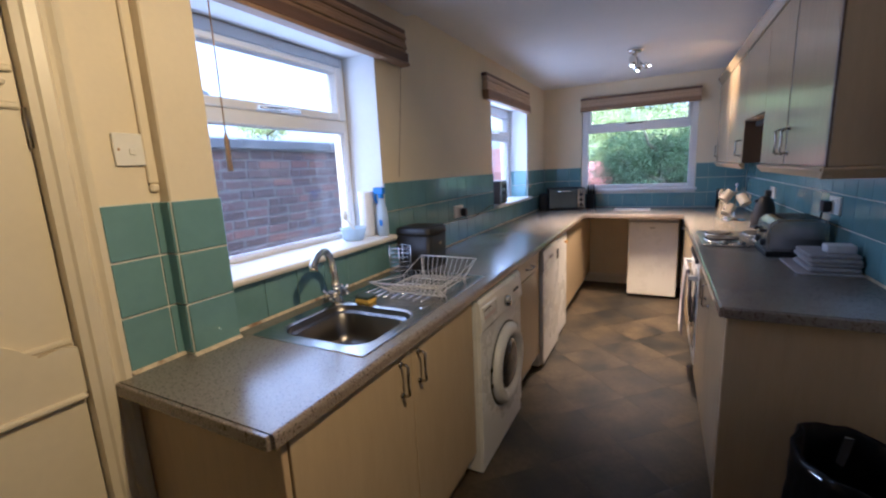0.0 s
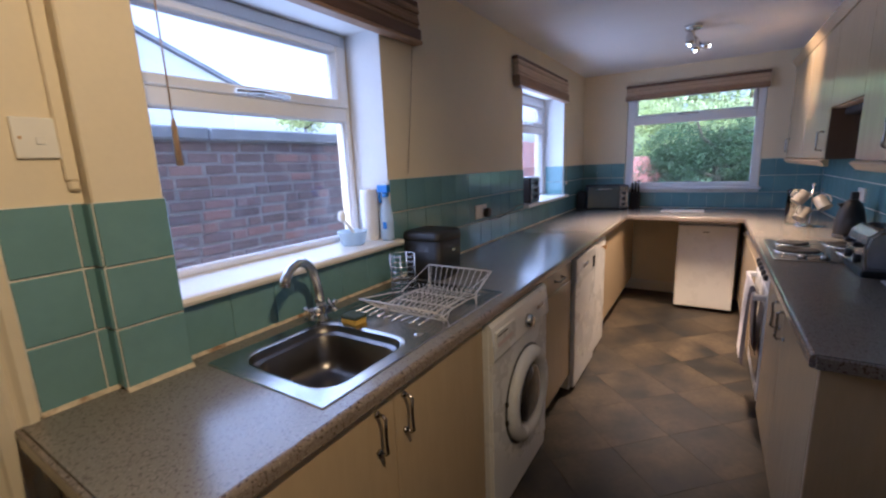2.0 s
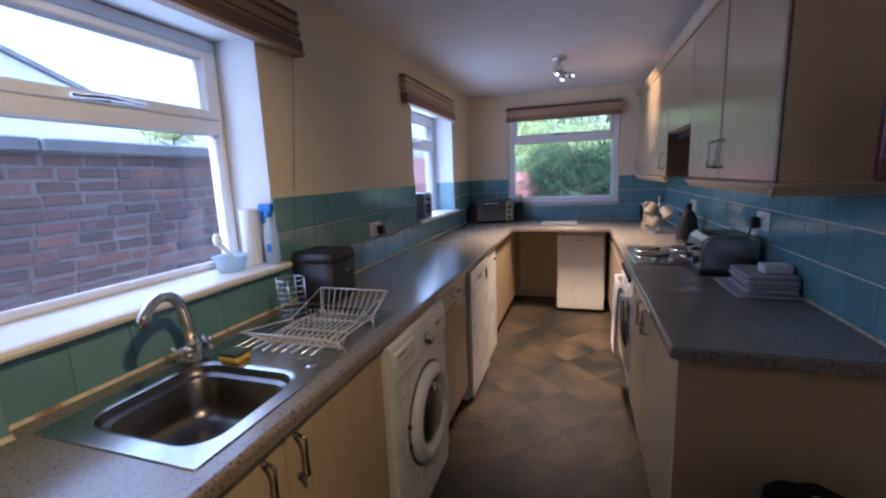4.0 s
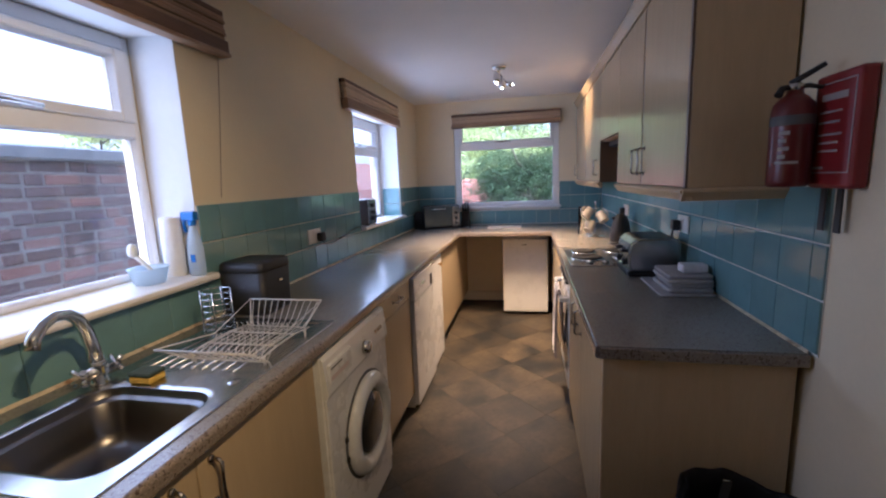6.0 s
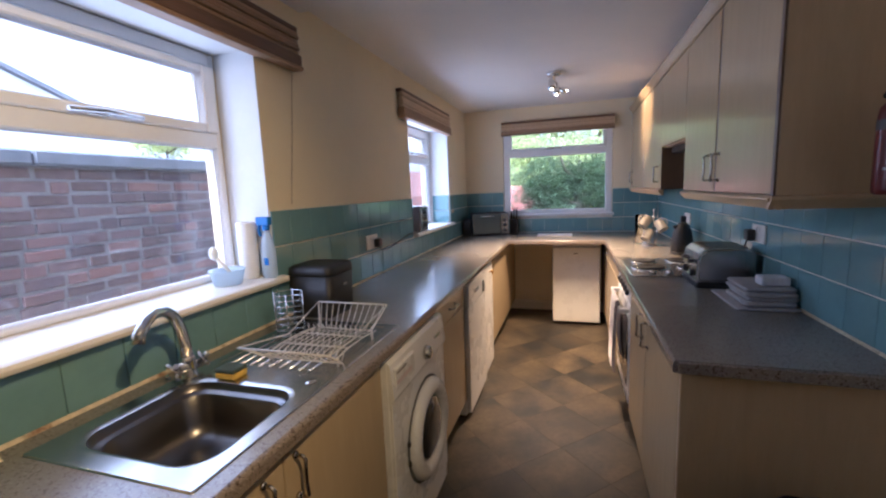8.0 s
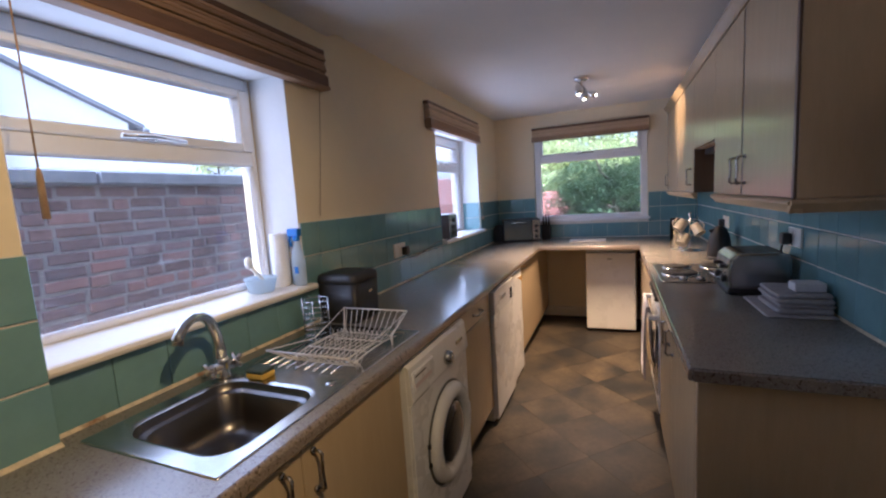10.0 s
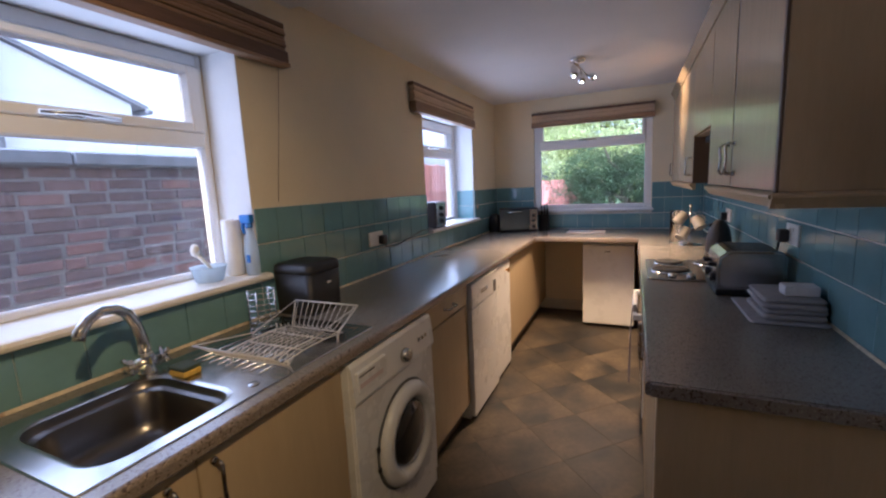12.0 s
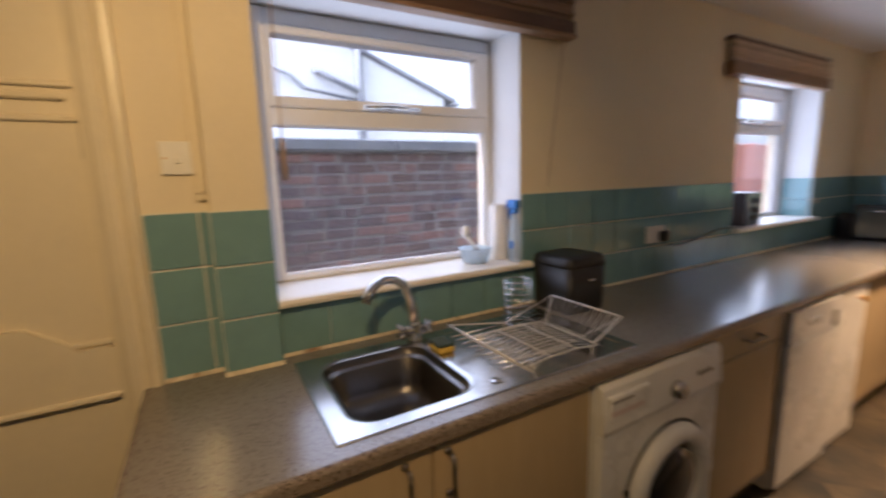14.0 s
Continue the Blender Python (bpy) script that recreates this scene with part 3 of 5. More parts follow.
# worktop: one continuous slab in a U with a hole for the sink
wt = thing("worktop", (0.3, 4.0, TOP - 0.038), "grey speckled laminate worktop running round three sides", "worktop")
WF, WR, WY = 0.600, 1.477, 5.84
LO = TOP - 0.038
n = 0.012
bm = B()
for a in ((0.008, 0.120, 1.895, FAR - 0.009), (0.512, WF - n, 1.895, FAR - 0.009), (0.120, 0.512, 1.895, 2.285), (0.120, 0.512, 2.665, FAR - 0.009)):
    box(bm, a[0], a[1], a[2], a[3], LO, TOP)
bmesh.ops.remove_doubles(bm, verts=bm.verts, dist=0.0001)
part("left_slab", bm, WORKTOP, wt)
part("far_slab", box(B(), WF - n, WR + n, WY + n, FAR - 0.009, LO, TOP), WORKTOP, wt)
part("right_slab", box(B(), WR + n, RIGHT - 0.009, 3.055, FAR - 0.009, LO, TOP), WORKTOP, wt)


def nosing(bm, axis, fixed, out, a, b):
    turn = [radians(9 * k) for k in range(11)]
    prof = [(0, LO), (n * 0.7, LO), (n, LO + 0.005)] + [(n * math.cos(a), TOP - 0.0005 - n * (1 - math.sin(a))) for a in turn]
    prism(bm, [(fixed + out * p, z) for p, z in prof], axis, a, b)


for run in (("y", WF - n, 1, 1.895, WY + n), ("y", WR + n, -1, 3.055, WY + n), ("x", WY + n, -1, WF - n, WR + n)):
    bm = B()
    nosing(bm, *run)
    part("front_edge", bm, EDGE, wt, "rounded speckled front edge")
part("end_edge", box(B(), 0.008, WF - n, 1.883, 1.8945, LO + 0.001, TOP - 0.002, 0.002), EDGE, wt, "brown speckled end strip")
part("end_edge", box(B(), WR + n, RIGHT - 0.009, 3.043, 3.0545, LO + 0.001, TOP - 0.002, 0.002), EDGE, wt, "brown speckled end strip")
bm = B()
prism(bm, [(0.008, TOP), (0.016, TOP), (0.008, TOP + 0.009)], "y", 2.236, FAR - 0.01)
prism(bm, [(0.008, TOP), (0.018, TOP), (0.008, TOP + 0.01)], "y", 1.93, 2.08)
prism(bm, [(0.056, TOP), (0.068, TOP), (0.056, TOP + 0.01)], "y", 2.078, 2.236)
prism(bm, [(RIGHT - 0.008, TOP), (RIGHT - 0.014, TOP), (RIGHT - 0.008, TOP + 0.007)], "y", 3.06, FAR - 0.01)
part("sealant", bm, SEALANT, wt, "stained cream sealant bead")


# ---- wall cabinets ----
CX, CZ0, CZ1 = 1.764, 1.363, 2.10


def wall_unit(label, y0, y1, splits, handles, z0=CZ0, end=None):
    u = thing("wall_cabinet", ((CX + RIGHT) / 2, (y0 + y1) / 2, z0), label, "cabinet", group="fitted wall cabinets")
    part("body", box(B(), CX + 0.022, RIGHT - 0.009, y0 + 0.001, y1 - 0.001, z0, CZ1), ENDPANEL, u, "maple effect carcass")
    edges = [y0, *splits, y1]
    for y in splits:
        part("edge_strip", box(B(), CX + 0.0015, CX + 0.021, y - 0.0105, y + 0.0105, z0 + 0.004, CZ1 - 0.004, 0.001), DARKWOOD, u, "dark edge strip between the doors")
    for i, (a, b) in enumerate(zip(edges, edges[1:])):
        dd = part("door", box(B(), CX, CX + 0.021, a + (0.012 if a in splits else 0.002), b - (0.012 if b in splits else 0.002), z0 + 0.004, CZ1 - 0.004, 0.002), DOORS, u, "pale maple effect door")
        if handles[i] is not None:
            bow_handle(dd, CX, handles[i], z0 + 0.105, 0.105, "z", -1)
    if end is not None:
        part("end_panel", box(B(), CX + 0.006, RIGHT - 0.010, end - 0.018, end, z0, CZ1, 0.002), ENDPANEL, u, "maple effect end panel")
        part("edge_strip", box(B(), CX - 0.001, CX + 0.0058, end - 0.018, end + 0.001, z0, CZ1, 0.001), DARKWOOD, u, "dark edge strip")
    return u


u1 = wall_unit("pale maple double wall cabinet beside the extinguisher", 3.250, 4.306, [3.785], [3.735, 3.84], end=3.250)
u2 = wall_unit("short pale maple cabinet above the hob", 4.306, 4.934, [], [None], z0=1.64)
u3 = wall_unit("pale maple double wall cabinet near the garden window", 4.934, 6.45, [5.69], [5.03, 6.32])
part("end_panel", box(B(), CX + 0.004, RIGHT - 0.010, 4.930, 4.9345, CZ0, 1.639), DARKWOOD, u3, "dark brown side panel beside the hood")
for u, a, b in ((u1, 3.232, 4.306), (u3, 4.934, 6.45)):
    bm = B()
    prism(bm, [(CX - 0.004, CZ0), (CX - 0.016, CZ0 - 0.006), (CX - 0.016, CZ0 - 0.012), (CX + 0.0, CZ0 - 0.03), (CX + 0.006, CZ0 - 0.04), (CX + 0.02, CZ0 - 0.04), (CX + 0.02, CZ0)], "y", a - 0.006, b)
    if u is u1:
        prism(bm, [(a - 0.010, CZ0), (a - 0.018, CZ0 - 0.006), (a - 0.018, CZ0 - 0.012), (a - 0.004, CZ0 - 0.03), (a + 0.002, CZ0 - 0.04), (a + 0.012, CZ0 - 0.04), (a + 0.012, CZ0)], "x", CX - 0.010, RIGHT - 0.010)
    part("light_rail", bm, ENDPANEL, u, "moulded maple light rail")
for u, a, b in ((u1, 3.232, 4.306), (u2, 4.306, 4.934), (u3, 4.934, 6.45)):
    bm = B()
    prism(bm, [(CX + 0.02, CZ1), (CX - 0.004, CZ1), (CX - 0.008, CZ1 + 0.012), (CX - 0.030, CZ1 + 0.045), (CX - 0.032, CZ1 + 0.055), (CX + 0.02, CZ1 + 0.055)], "y", a - 0.001, b)
    part("cornice", bm, DOORS, u, "moulded cornice")
h = thing("cooker_hood", (1.90, 4.62, 1.56), "brown built-under extractor hood above the hob", "hood")
part("canopy", box(B(), CX + 0.06, RIGHT - 0.012, 4.311, 4.928, 1.60, 1.638, 0.006), DARKINSIDE, h)
part("filter", box(B(), CX + 0.10, RIGHT - 0.05, 4.35, 4.89, 1.592, 1.599), STEEL, h, "metal grease filter")

# ---- sink side ----
s = thing("sink", (0.28, 2.65, TOP), "stainless steel inset sink with a drainer let into the worktop", "sink")
S0, S1, Y0, Y1 = 0.084, 0.548, 2.255, 3.205
bx0, bx1, by0, by1 = 0.142, 0.498, 2.312, 2.640
bm = B()
Z = TOP + 0.004


def flat_ring(bm, outer, inner, z):
    a = [bm.verts.new((x, y, z)) for x, y in outer]
    b = [bm.verts.new((x, y, z)) for x, y in inner]
    for k in range(len(a)):
        bm.faces.new((a[k], a[(k + 1) % len(a)], b[(k + 1) % len(a)], b[k]))
    return a, b


inner = rounded(bx0 - 0.012, bx1 + 0.012, by0 - 0.012, by1 + 0.012, 0.075, 6)
mid = rounded(bx0, bx1, by0, by1, 0.07, 6)
loops = [[(x, y, TOP + 0.0005) for x, y in rounded(S0, S1, Y0, Y1, 0.008, 6)], [(x, y, Z) for x, y in rounded(S0 + 0.003, S1 - 0.003, Y0 + 0.003, Y1 - 0.003, 0.005, 6)]]
loft(bm, loops, False, False)
# deck round the bowl: strips to a rounded hole
e0 = rounded(S0 + 0.003, S1 - 0.003, Y0 + 0.003, 2.682, 0.005, 6)
flat_ring(bm, e0, inner, Z)
loft(bm, [[(x, y, Z) for x, y in inner], [(x, y, Z - 0.005) for x, y in mid]], False, False)
# drainer field with sunken floor
d0 = rounded(S0 + 0.003, S1 - 0.003, 2.682, Y1 - 0.003, 0.005, 6)
d1 = rounded(S0 + 0.035, S1 - 0.035, 2.735, Y1 - 0.032, 0.02, 6)
flat_ring(bm, d0, d1, Z)
d2 = rounded(S0 + 0.041, S1 - 0.041, 2.741, Y1 - 0.038, 0.02, 6)
loft(bm, [[(x, y, Z) for x, y in d1], [(x, y, Z - 0.003) for x, y in d2]], False, True)
bmesh.ops.remove_doubles(bm, verts=bm.verts, dist=0.0002)
part("deck", bm, STEEL, s, "brushed steel deck and drainer")
bm = B()
shapes = []
for z, g in ((-0.005, 0.0), (-0.024, 0.004), (-0.028, 0.007), (-0.030, 0.017), (-0.034, 0.020), (-0.11, 0.026), (-0.135, 0.034), (-0.148, 0.05), (-0.152, 0.085)):
    shapes.append([(x, y, Z + z) for x, y in rounded(bx0 + g, bx1 - g, by0 + g, by1 - g, 0.07 - g * 0.3, 6)])
loft(bm, shapes, False, True)
for f in bm.faces:
    f.normal_flip()
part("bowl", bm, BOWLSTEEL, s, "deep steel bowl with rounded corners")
for k in range(9):
    x = S0 + 0.075 + k * 0.036
    part("drainer_rib", tube(B(), [(x, 2.755, Z - 0.003), (x, 3.14, Z - 0.0025)], [0.0035, 0.005], 6), STEEL, s)
bm = lathe(B(), [(0.001, 0.004), (0.028, 0.004), (0.034, 0.002), (0.036, 0.0)], (0.320, 2.476, Z - 0.152), 20)
part("waste", bm, CHROME, s, "chrome waste fitting")
bm = lathe(B(), [(0.001, 0.003), (0.014, 0.003), (0.017, 0.0)], (0.497, 2.690, Z), 16)
part("hole_cover", bm, CHROME, s, "small chrome cover")

tp = thing("mixer_tap", (0.118, 2.64, Z), "chrome swan-neck mixer tap with two crosshead handles", "tap")
ty = 2.640
bm = lathe(B(), [(0.024, 0.0), (0.026, 0.006), (0.021, 0.012), (0.019, 0.045), (0.022, 0.055), (0.018, 0.066), (0.012, 0.07)], (0.118, ty, Z), 20)
tube(bm, [(0.118, ty - 0.036, Z + 0.036), (0.118, ty + 0.036, Z + 0.036)], 0.017, 12)
part("tap_body", bm, CHROME, tp)
pts = [(0.118, ty, Z + 0.05), (0.120, ty - 0.005, 1.01), (0.127, ty - 0.020, 1.065), (0.139, ty - 0.045, 1.107), (0.155, ty - 0.080, 1.130), (0.170, ty - 0.120, 1.137), (0.183, ty - 0.155, 1.125), (0.191, ty - 0.180, 1.102), (0.194, ty - 0.189, 1.080)]
part("spout", tube(B(), pts, [0.017, 0.0165, 0.016, 0.0155, 0.015, 0.0145, 0.014, 0.0145, 0.0155], 16), CHROME, tp, "curved chrome spout")
for sy in (-1, 1):
    y = ty + sy * 0.044
    bm = lathe(B(), [(0.013, -0.012), (0.015, 0.0), (0.012, 0.012)], (0.118, y, Z + 0.036), 14, "y")
    for a in range(4):
        t = radians(45 + 90 * a)
        tube(bm, [(0.118, y, Z + 0.038), (0.118 + 0.027 * math.cos(t), y + sy * 0.010, Z + 0.038 + 0.027 * math.sin(t))], [0.006, 0.0075], 8)
    part("tap_handle", bm, CHROME, tp, "chrome crosshead handle")

sp = thing("sponge", (0.235, 2.67, Z), "yellow sponge with a dark scouring pad", "sponge")
bm = box(B(), 0.205, 0.275, 2.645, 2.70, Z, Z + 0.018, 0.004)
part("foam", bm, YELLOW, sp)
part("scouring_pad", box(B(), 0.205, 0.275, 2.645, 2.70, Z + 0.0185, Z + 0.030, 0.003), SCOURER, sp, "dark green pad")

# wire dish drainer: a low floor of lengthwise wires between two leaning wings, with rows of plate prongs
dr = thing("dish_rack", (0.39, 2.91, Z), "white wire dish drainer opened across the drainer", "dish rack")
zb = Z + 0.026


def wing(y_top, y_low, x0, x1, low0, low1, z_top, curl):
    """A leaning side of the drainer: top rail, bottom rail and the bars between them."""
    part("top_rail", tube(B(), [(x0, y_top, z_top), (x1, y_top, z_top)], 0.0034, 6), WIRE, dr)
    part("bottom_rail", tube(B(), [(low0, y_low, zb - 0.004), (low1, y_low, zb - 0.004)], 0.0026, 6), WIRE, dr)
    for k in range(11):
        u = (k + 0.5) / 11
        xt, xl = x0 + (x1 - x0) * u, low0 + (low1 - low0) * u
        ym, zm = y_top + (y_low - y_top) * 0.6, z_top + (zb - z_top) * 0.75
        part("bar", tube(B(), [(xt, y_top, z_top), ((xt + xl) / 2, ym, zm), (xl, y_low, zb - 0.006), (xl, y_low + curl, zb + 0.004), (xl, y_low + curl * 1.5, zb + 0.022)], 0.0016, 5), WIRE, dr)
    for xa, xb in ((x0, low0), (x1, low1)):
        part("end_wire", tube(B(), [(xa, y_top, z_top), (xb, y_low, zb - 0.004), (xb, y_low + curl * 0.4, Z + 0.003)], 0.0028, 6), WIRE, dr)


wing(2.700, 2.775, 0.245, 0.555, 0.300, 0.550, Z + 0.076, 0.020)
wing(3.140, 3.060, 0.235, 0.530, 0.285, 0.500, Z + 0.098, -0.020)
for k in range(11):
    x = 0.290 + k * 0.021
    part("floor_wire", tube(B(), [(x, 2.80, zb - 0.002), (x, 2.86, zb + 0.010), (x, 2.98, zb + 0.010), (x, 3.04, zb - 0.002)], 0.0017, 5), WIRE, dr)
for y in (2.865, 2.965):
    part("cross_rail", tube(B(), [(0.275, y, zb + 0.0075), (0.515, y, zb + 0.0075)], 0.0026, 6), WIRE, dr)
    for k in range(10):
        x = 0.300 + k * 0.021
        part("prong", tube(B(), [(x, y, zb + 0.009), (x, y + 0.010, zb + 0.032), (x, y + 0.004, zb + 0.040)], 0.0016, 5), WIRE, dr)
for x, xt0, xt1 in ((0.272, 0.245, 0.235), (0.518, 0.555, 0.530)):
    part("side_wire", tube(B(), [(x, 2.775, zb - 0.002), (x, 2.865, zb + 0.007), (x, 2.965, zb + 0.007), (x, 3.060, zb - 0.002)], 0.0026, 6), WIRE, dr)
    part("brace_wire", tube(B(), [(xt0, 2.700, Z + 0.076), (x, 2.90, zb + 0.026), (xt1, 3.140, Z + 0.098)], 0.0020, 6), WIRE, dr)
    for y in (2.80, 3.03):
        part("foot", tube(B(), [(x, y, Z), (x, y, zb + 0.002)], 0.004, 6), WIRE, dr)
cs = thing("cutlery_holder", (0.19, 3.02, Z), "chrome wire coil cutlery holder", "cutlery holder")
for k in range(8):
    z = Z + 0.012 + k * 0.0215
    part("ring", tube(B(), [(0.190 + 0.050 * math.cos(a), 3.018 + 0.050 * math.sin(a), z) for a in [2 * math.pi * i / 20 for i in range(20)]], 0.0015, 5, closed=True), CHROME, cs)
for a in (0.4, 1.9, 3.6, 5.2):
    c, q = 0.190 + 0.050 * math.cos(a), 3.018 + 0.050 * math.sin(a)
    part("upright", tube(B(), [(c, q, Z - 0.001), (c, q, Z + 0.168)], 0.0024, 5), CHROME, cs)

bb = thing("bread_bin", (0.13, 3.33, TOP), "black plastic bread bin with a domed lid", "bread bin")
bm = B()
loops = []
for z, g in ((0.0, 0.006), (0.01, 0.0), (0.18, -0.004)):
    loops.append([(x, y, TOP + z) for x, y in rounded(0.024 + g, 0.230 - g, 3.235 + g, 3.435 - g, 0.03)])
loft(bm, loops)
part("bin_body", bm, BLACK, bb)
bm = B()
loops = []
for z, g in ((0.181, -0.006), (0.190, -0.007), (0.212, -0.005), (0.221, 0.003), (0.224, 0.03)):
    loops.append([(x, y, TOP + z) for x, y in rounded(0.026 + g, 0.230 - g, 3.235 + g, 3.435 - g, 0.035)])
loft(bm, loops)
part("lid", bm, BLACK, bb, "black lid with an overhanging rim")
part("badge", box(B(), 0.2325, 0.2375, 3.33, 3.36, TOP + 0.125, TOP + 0.135), STEEL, bb, "small pale badge")

# things on the first sill
SILL = 1.0905
kr = thing("kitchen_roll", (-0.085, 3.146, SILL), "upright roll of white kitchen paper", "kitchen roll")
bm = lathe(B(), [(0.016, 0.0), (0.035, 0.0), (0.037, 0.006), (0.037, 0.225), (0.035, 0.23), (0.016, 0.23), (0.016, 0.20)], (-0.085, 3.146, SILL), 28)
part("paper", bm, PAPER, kr)
part("core", lathe(B(), [(0.0135, 0.0), (0.0155, 0.0), (0.0155, 0.231), (0.0135, 0.231)], (-0.085, 3.146, SILL), 16), CORD, kr, "brown card core")
sb = thing("spray_bottle", (-0.005, 3.150, SILL), "clear spray bottle with a blue trigger head", "bottle")
cx, cy = 0.002, 3.160
bm = B()
loops = []
for z, a, b in ((0.0, 0.030, 0.018), (0.01, 0.034, 0.022), (0.11, 0.034, 0.022), (0.15, 0.026, 0.018), (0.185, 0.013, 0.012), (0.20, 0.013, 0.012)):
    loops.append([(cx + a * math.cos(2 * math.pi * k / 20), cy + b * math.sin(2 * math.pi * k / 20), SILL + z) for k in range(20)])
loft(bm, loops)
part("bottle_body", bm, CLEAR, sb, "pale translucent bottle")
part("bottle_label", box(B(), cx - 0.004, cx + 0.016, cy - 0.0242, cy - 0.0225, SILL + 0.055, SILL + 0.085), BLUE, sb, "blue printed label")
bm = box(B(), cx - 0.040, cx + 0.022, cy - 0.013, cy + 0.013, SILL + 0.215, SILL + 0.250, 0.006, 2)
lathe(bm, [(0.014, 0.195), (0.015, 0.2), (0.015, 0.216)], (cx, cy, SILL), 14)
tube(bm, [(cx - 0.03, cy, SILL + 0.22), (cx - 0.036, cy, SILL + 0.195), (cx - 0.03, cy, SILL + 0.17)], 0.006, 8)
part("trigger_head", bm, BLUE, sb, "blue trigger head")
tb = thing("washing_up_tub", (-0.08, 3.00, SILL), "white plastic tub holding a dish brush", "tub")
bm = lathe(B(), [(0.046, 0.0), (0.050, 0.004), (0.062, 0.052), (0.066, 0.056), (0.066, 0.060), (0.058, 0.058), (0.048, 0.008), (0.002, 0.006)], (-0.08, 3.02, SILL), 28)
part("tub_body", bm, CLEAR, tb, "pale translucent tub")
br = thing("dish_brush", (-0.08, 3.00, SILL + 0.01), "white dish brush leaning in the tub", "brush")
bm = tube(B(), [(-0.07, 3.05, SILL + 0.012), (-0.085, 3.025, SILL + 0.06), (-0.10, 2.995, SILL + 0.105)], [0.006, 0.007, 0.008], 10)
part("brush_handle", bm, PLASTIC, br)
bm = lathe(B(), [(0.003, -0.026), (0.013, -0.018), (0.017, 0.0), (0.013, 0.018), (0.003, 0.026)], (-0.105, 2.99, SILL + 0.125), 16)
part("brush_head", bm, PLASTIC, br)


# ---- white machines under the worktop ----
wm = thing("washing_machine", (0.3, 3.274, 0.0), "white front-loading washing machine under the worktop", "washing machine")
W0, W1, WX = 2.975, 3.572, 0.606
bm = box(B(), 0.03, WX - 0.012, W0, W1, 0.012, 0.848, 0.004)
part("casing", bm, APPLIANCE, wm)
bm = B()
prism(bm, [(WX - 0.013, 0.70), (WX + 0.004, 0.70), (WX + 0.010, 0.715), (WX - 0.002, 0.835), (WX - 0.013, 0.848)], "y", W0, W1)
part("control_panel", bm, APPLIANCE, wm, "white sloping control panel")
bm = box(B(), WX - 0.0125, WX, W0 + 0.001, W1 - 0.001, 0.085, 0.698, 0.004)
part("front_panel", bm, APPLIANCE, wm)
part("kick_panel", box(B(), WX - 0.02, WX - 0.006, W0 + 0.004, W1 - 0.004, 0.014, 0.083, 0.003), APPLIANCE, wm)
cy, cz = 3.300, 0.430
bm = lathe(B(), [(0.165, 0.0), (0.205, 0.0), (0.207, 0.012), (0.200, 0.030), (0.176, 0.042), (0.150, 0.036), (0.136, 0.016), (0.134, 0.004)], (WX, cy, cz), 48, "x")
dd = part("door", bm, APPLIANCE, wm, "round white porthole door", True)
bm = lathe(B(), [(0.134, 0.006), (0.134, 0.016), (0.120, 0.030), (0.08, 0.040), (0.03, 0.044), (0.001, 0.044)], (WX, cy, cz), 40, "x")
part("door_glass", bm, DOORGLASS, dd, "dark bowl of door glass", True)
part("door_ring", lathe(B(), [(0.209, -0.001), (0.216, 0.0), (0.216, 0.003), (0.209, 0.004)], (WX, cy, cz), 40, "x"), RUBBER, wm, "dark gap round the door")
for z in (cz - 0.03, cz + 0.05):
    part("hinge", box(B(), WX + 0.001, WX + 0.012, cy - 0.219, cy - 0.207, z - 0.010, z + 0.010, 0.002), BLACK, wm, "black door hinge")
part("door_catch", box(B(), WX + 0.001, WX + 0.03, cy + 0.19, cy + 0.215, cz - 0.03, cz + 0.03, 0.004), APPLIANCE, wm)
part("programme_knob", lathe(B(), [(0.030, 0.0), (0.030, 0.010), (0.024, 0.024), (0.020, 0.026), (0.001, 0.026)], (WX + 0.006, 3.31, 0.755), 24, "x"), STEEL, wm, "silver programme dial")
part("soap_drawer", box(B(), WX - 0.004, WX + 0.010, W0 + 0.02, W0 + 0.20, 0.735, 0.815, 0.004), APPLIANCE, wm, "white detergent drawer")
part("lettering", box(B(), WX + 0.0102, WX + 0.0108, W0 + 0.03, W0 + 0.12, 0.795, 0.801), RUBBER, wm)
part("lettering", box(B(), WX + 0.0102, WX + 0.0108, W0 + 0.03, W0 + 0.17, 0.755, 0.772), material("faint pink print", (0.58, 0.48, 0.47), 0.5, vary=0.05), wm)
for k in range(3):
    part("button", box(B(), WX - 0.002, WX + 0.010, 3.43 + k * 0.03, 3.448 + k * 0.03, 0.765, 0.782, 0.003), STEEL, wm)
for y in (W0 + 0.05, W1 - 0.05):
    part("foot", lathe(B(), [(0.02, 0.0), (0.02, 0.008), (0.01, 0.013)], (0.50, y, 0.0), 12), BLACK, wm)

dw = thing("dishwasher", (0.3, 4.37, 0.0), "white dishwasher under the worktop", "dishwasher")
D0, D1, DX = 4.125, 4.625, 0.597
part("casing", box(B(), 0.03, DX - 0.03, D0, D1, 0.01, 0.845, 0.004), APPLIANCE, dw)
door = part("door", box(B(), DX - 0.029, DX, D0 + 0.002, D1 - 0.002, 0.03, 0.70, 0.004), APPLIANCE, dw, "white dishwasher door")
part("control_panel", box(B(), DX - 0.029, DX + 0.004, D0 + 0.002, D1 - 0.002, 0.704, 0.845, 0.006, 2), APPLIANCE, dw)
part("display", box(B(), DX + 0.003, DX + 0.007, D1 - 0.10, D1 - 0.045, 0.71, 0.785, 0.002), BLACKGLOSS, dw, "dark display window")
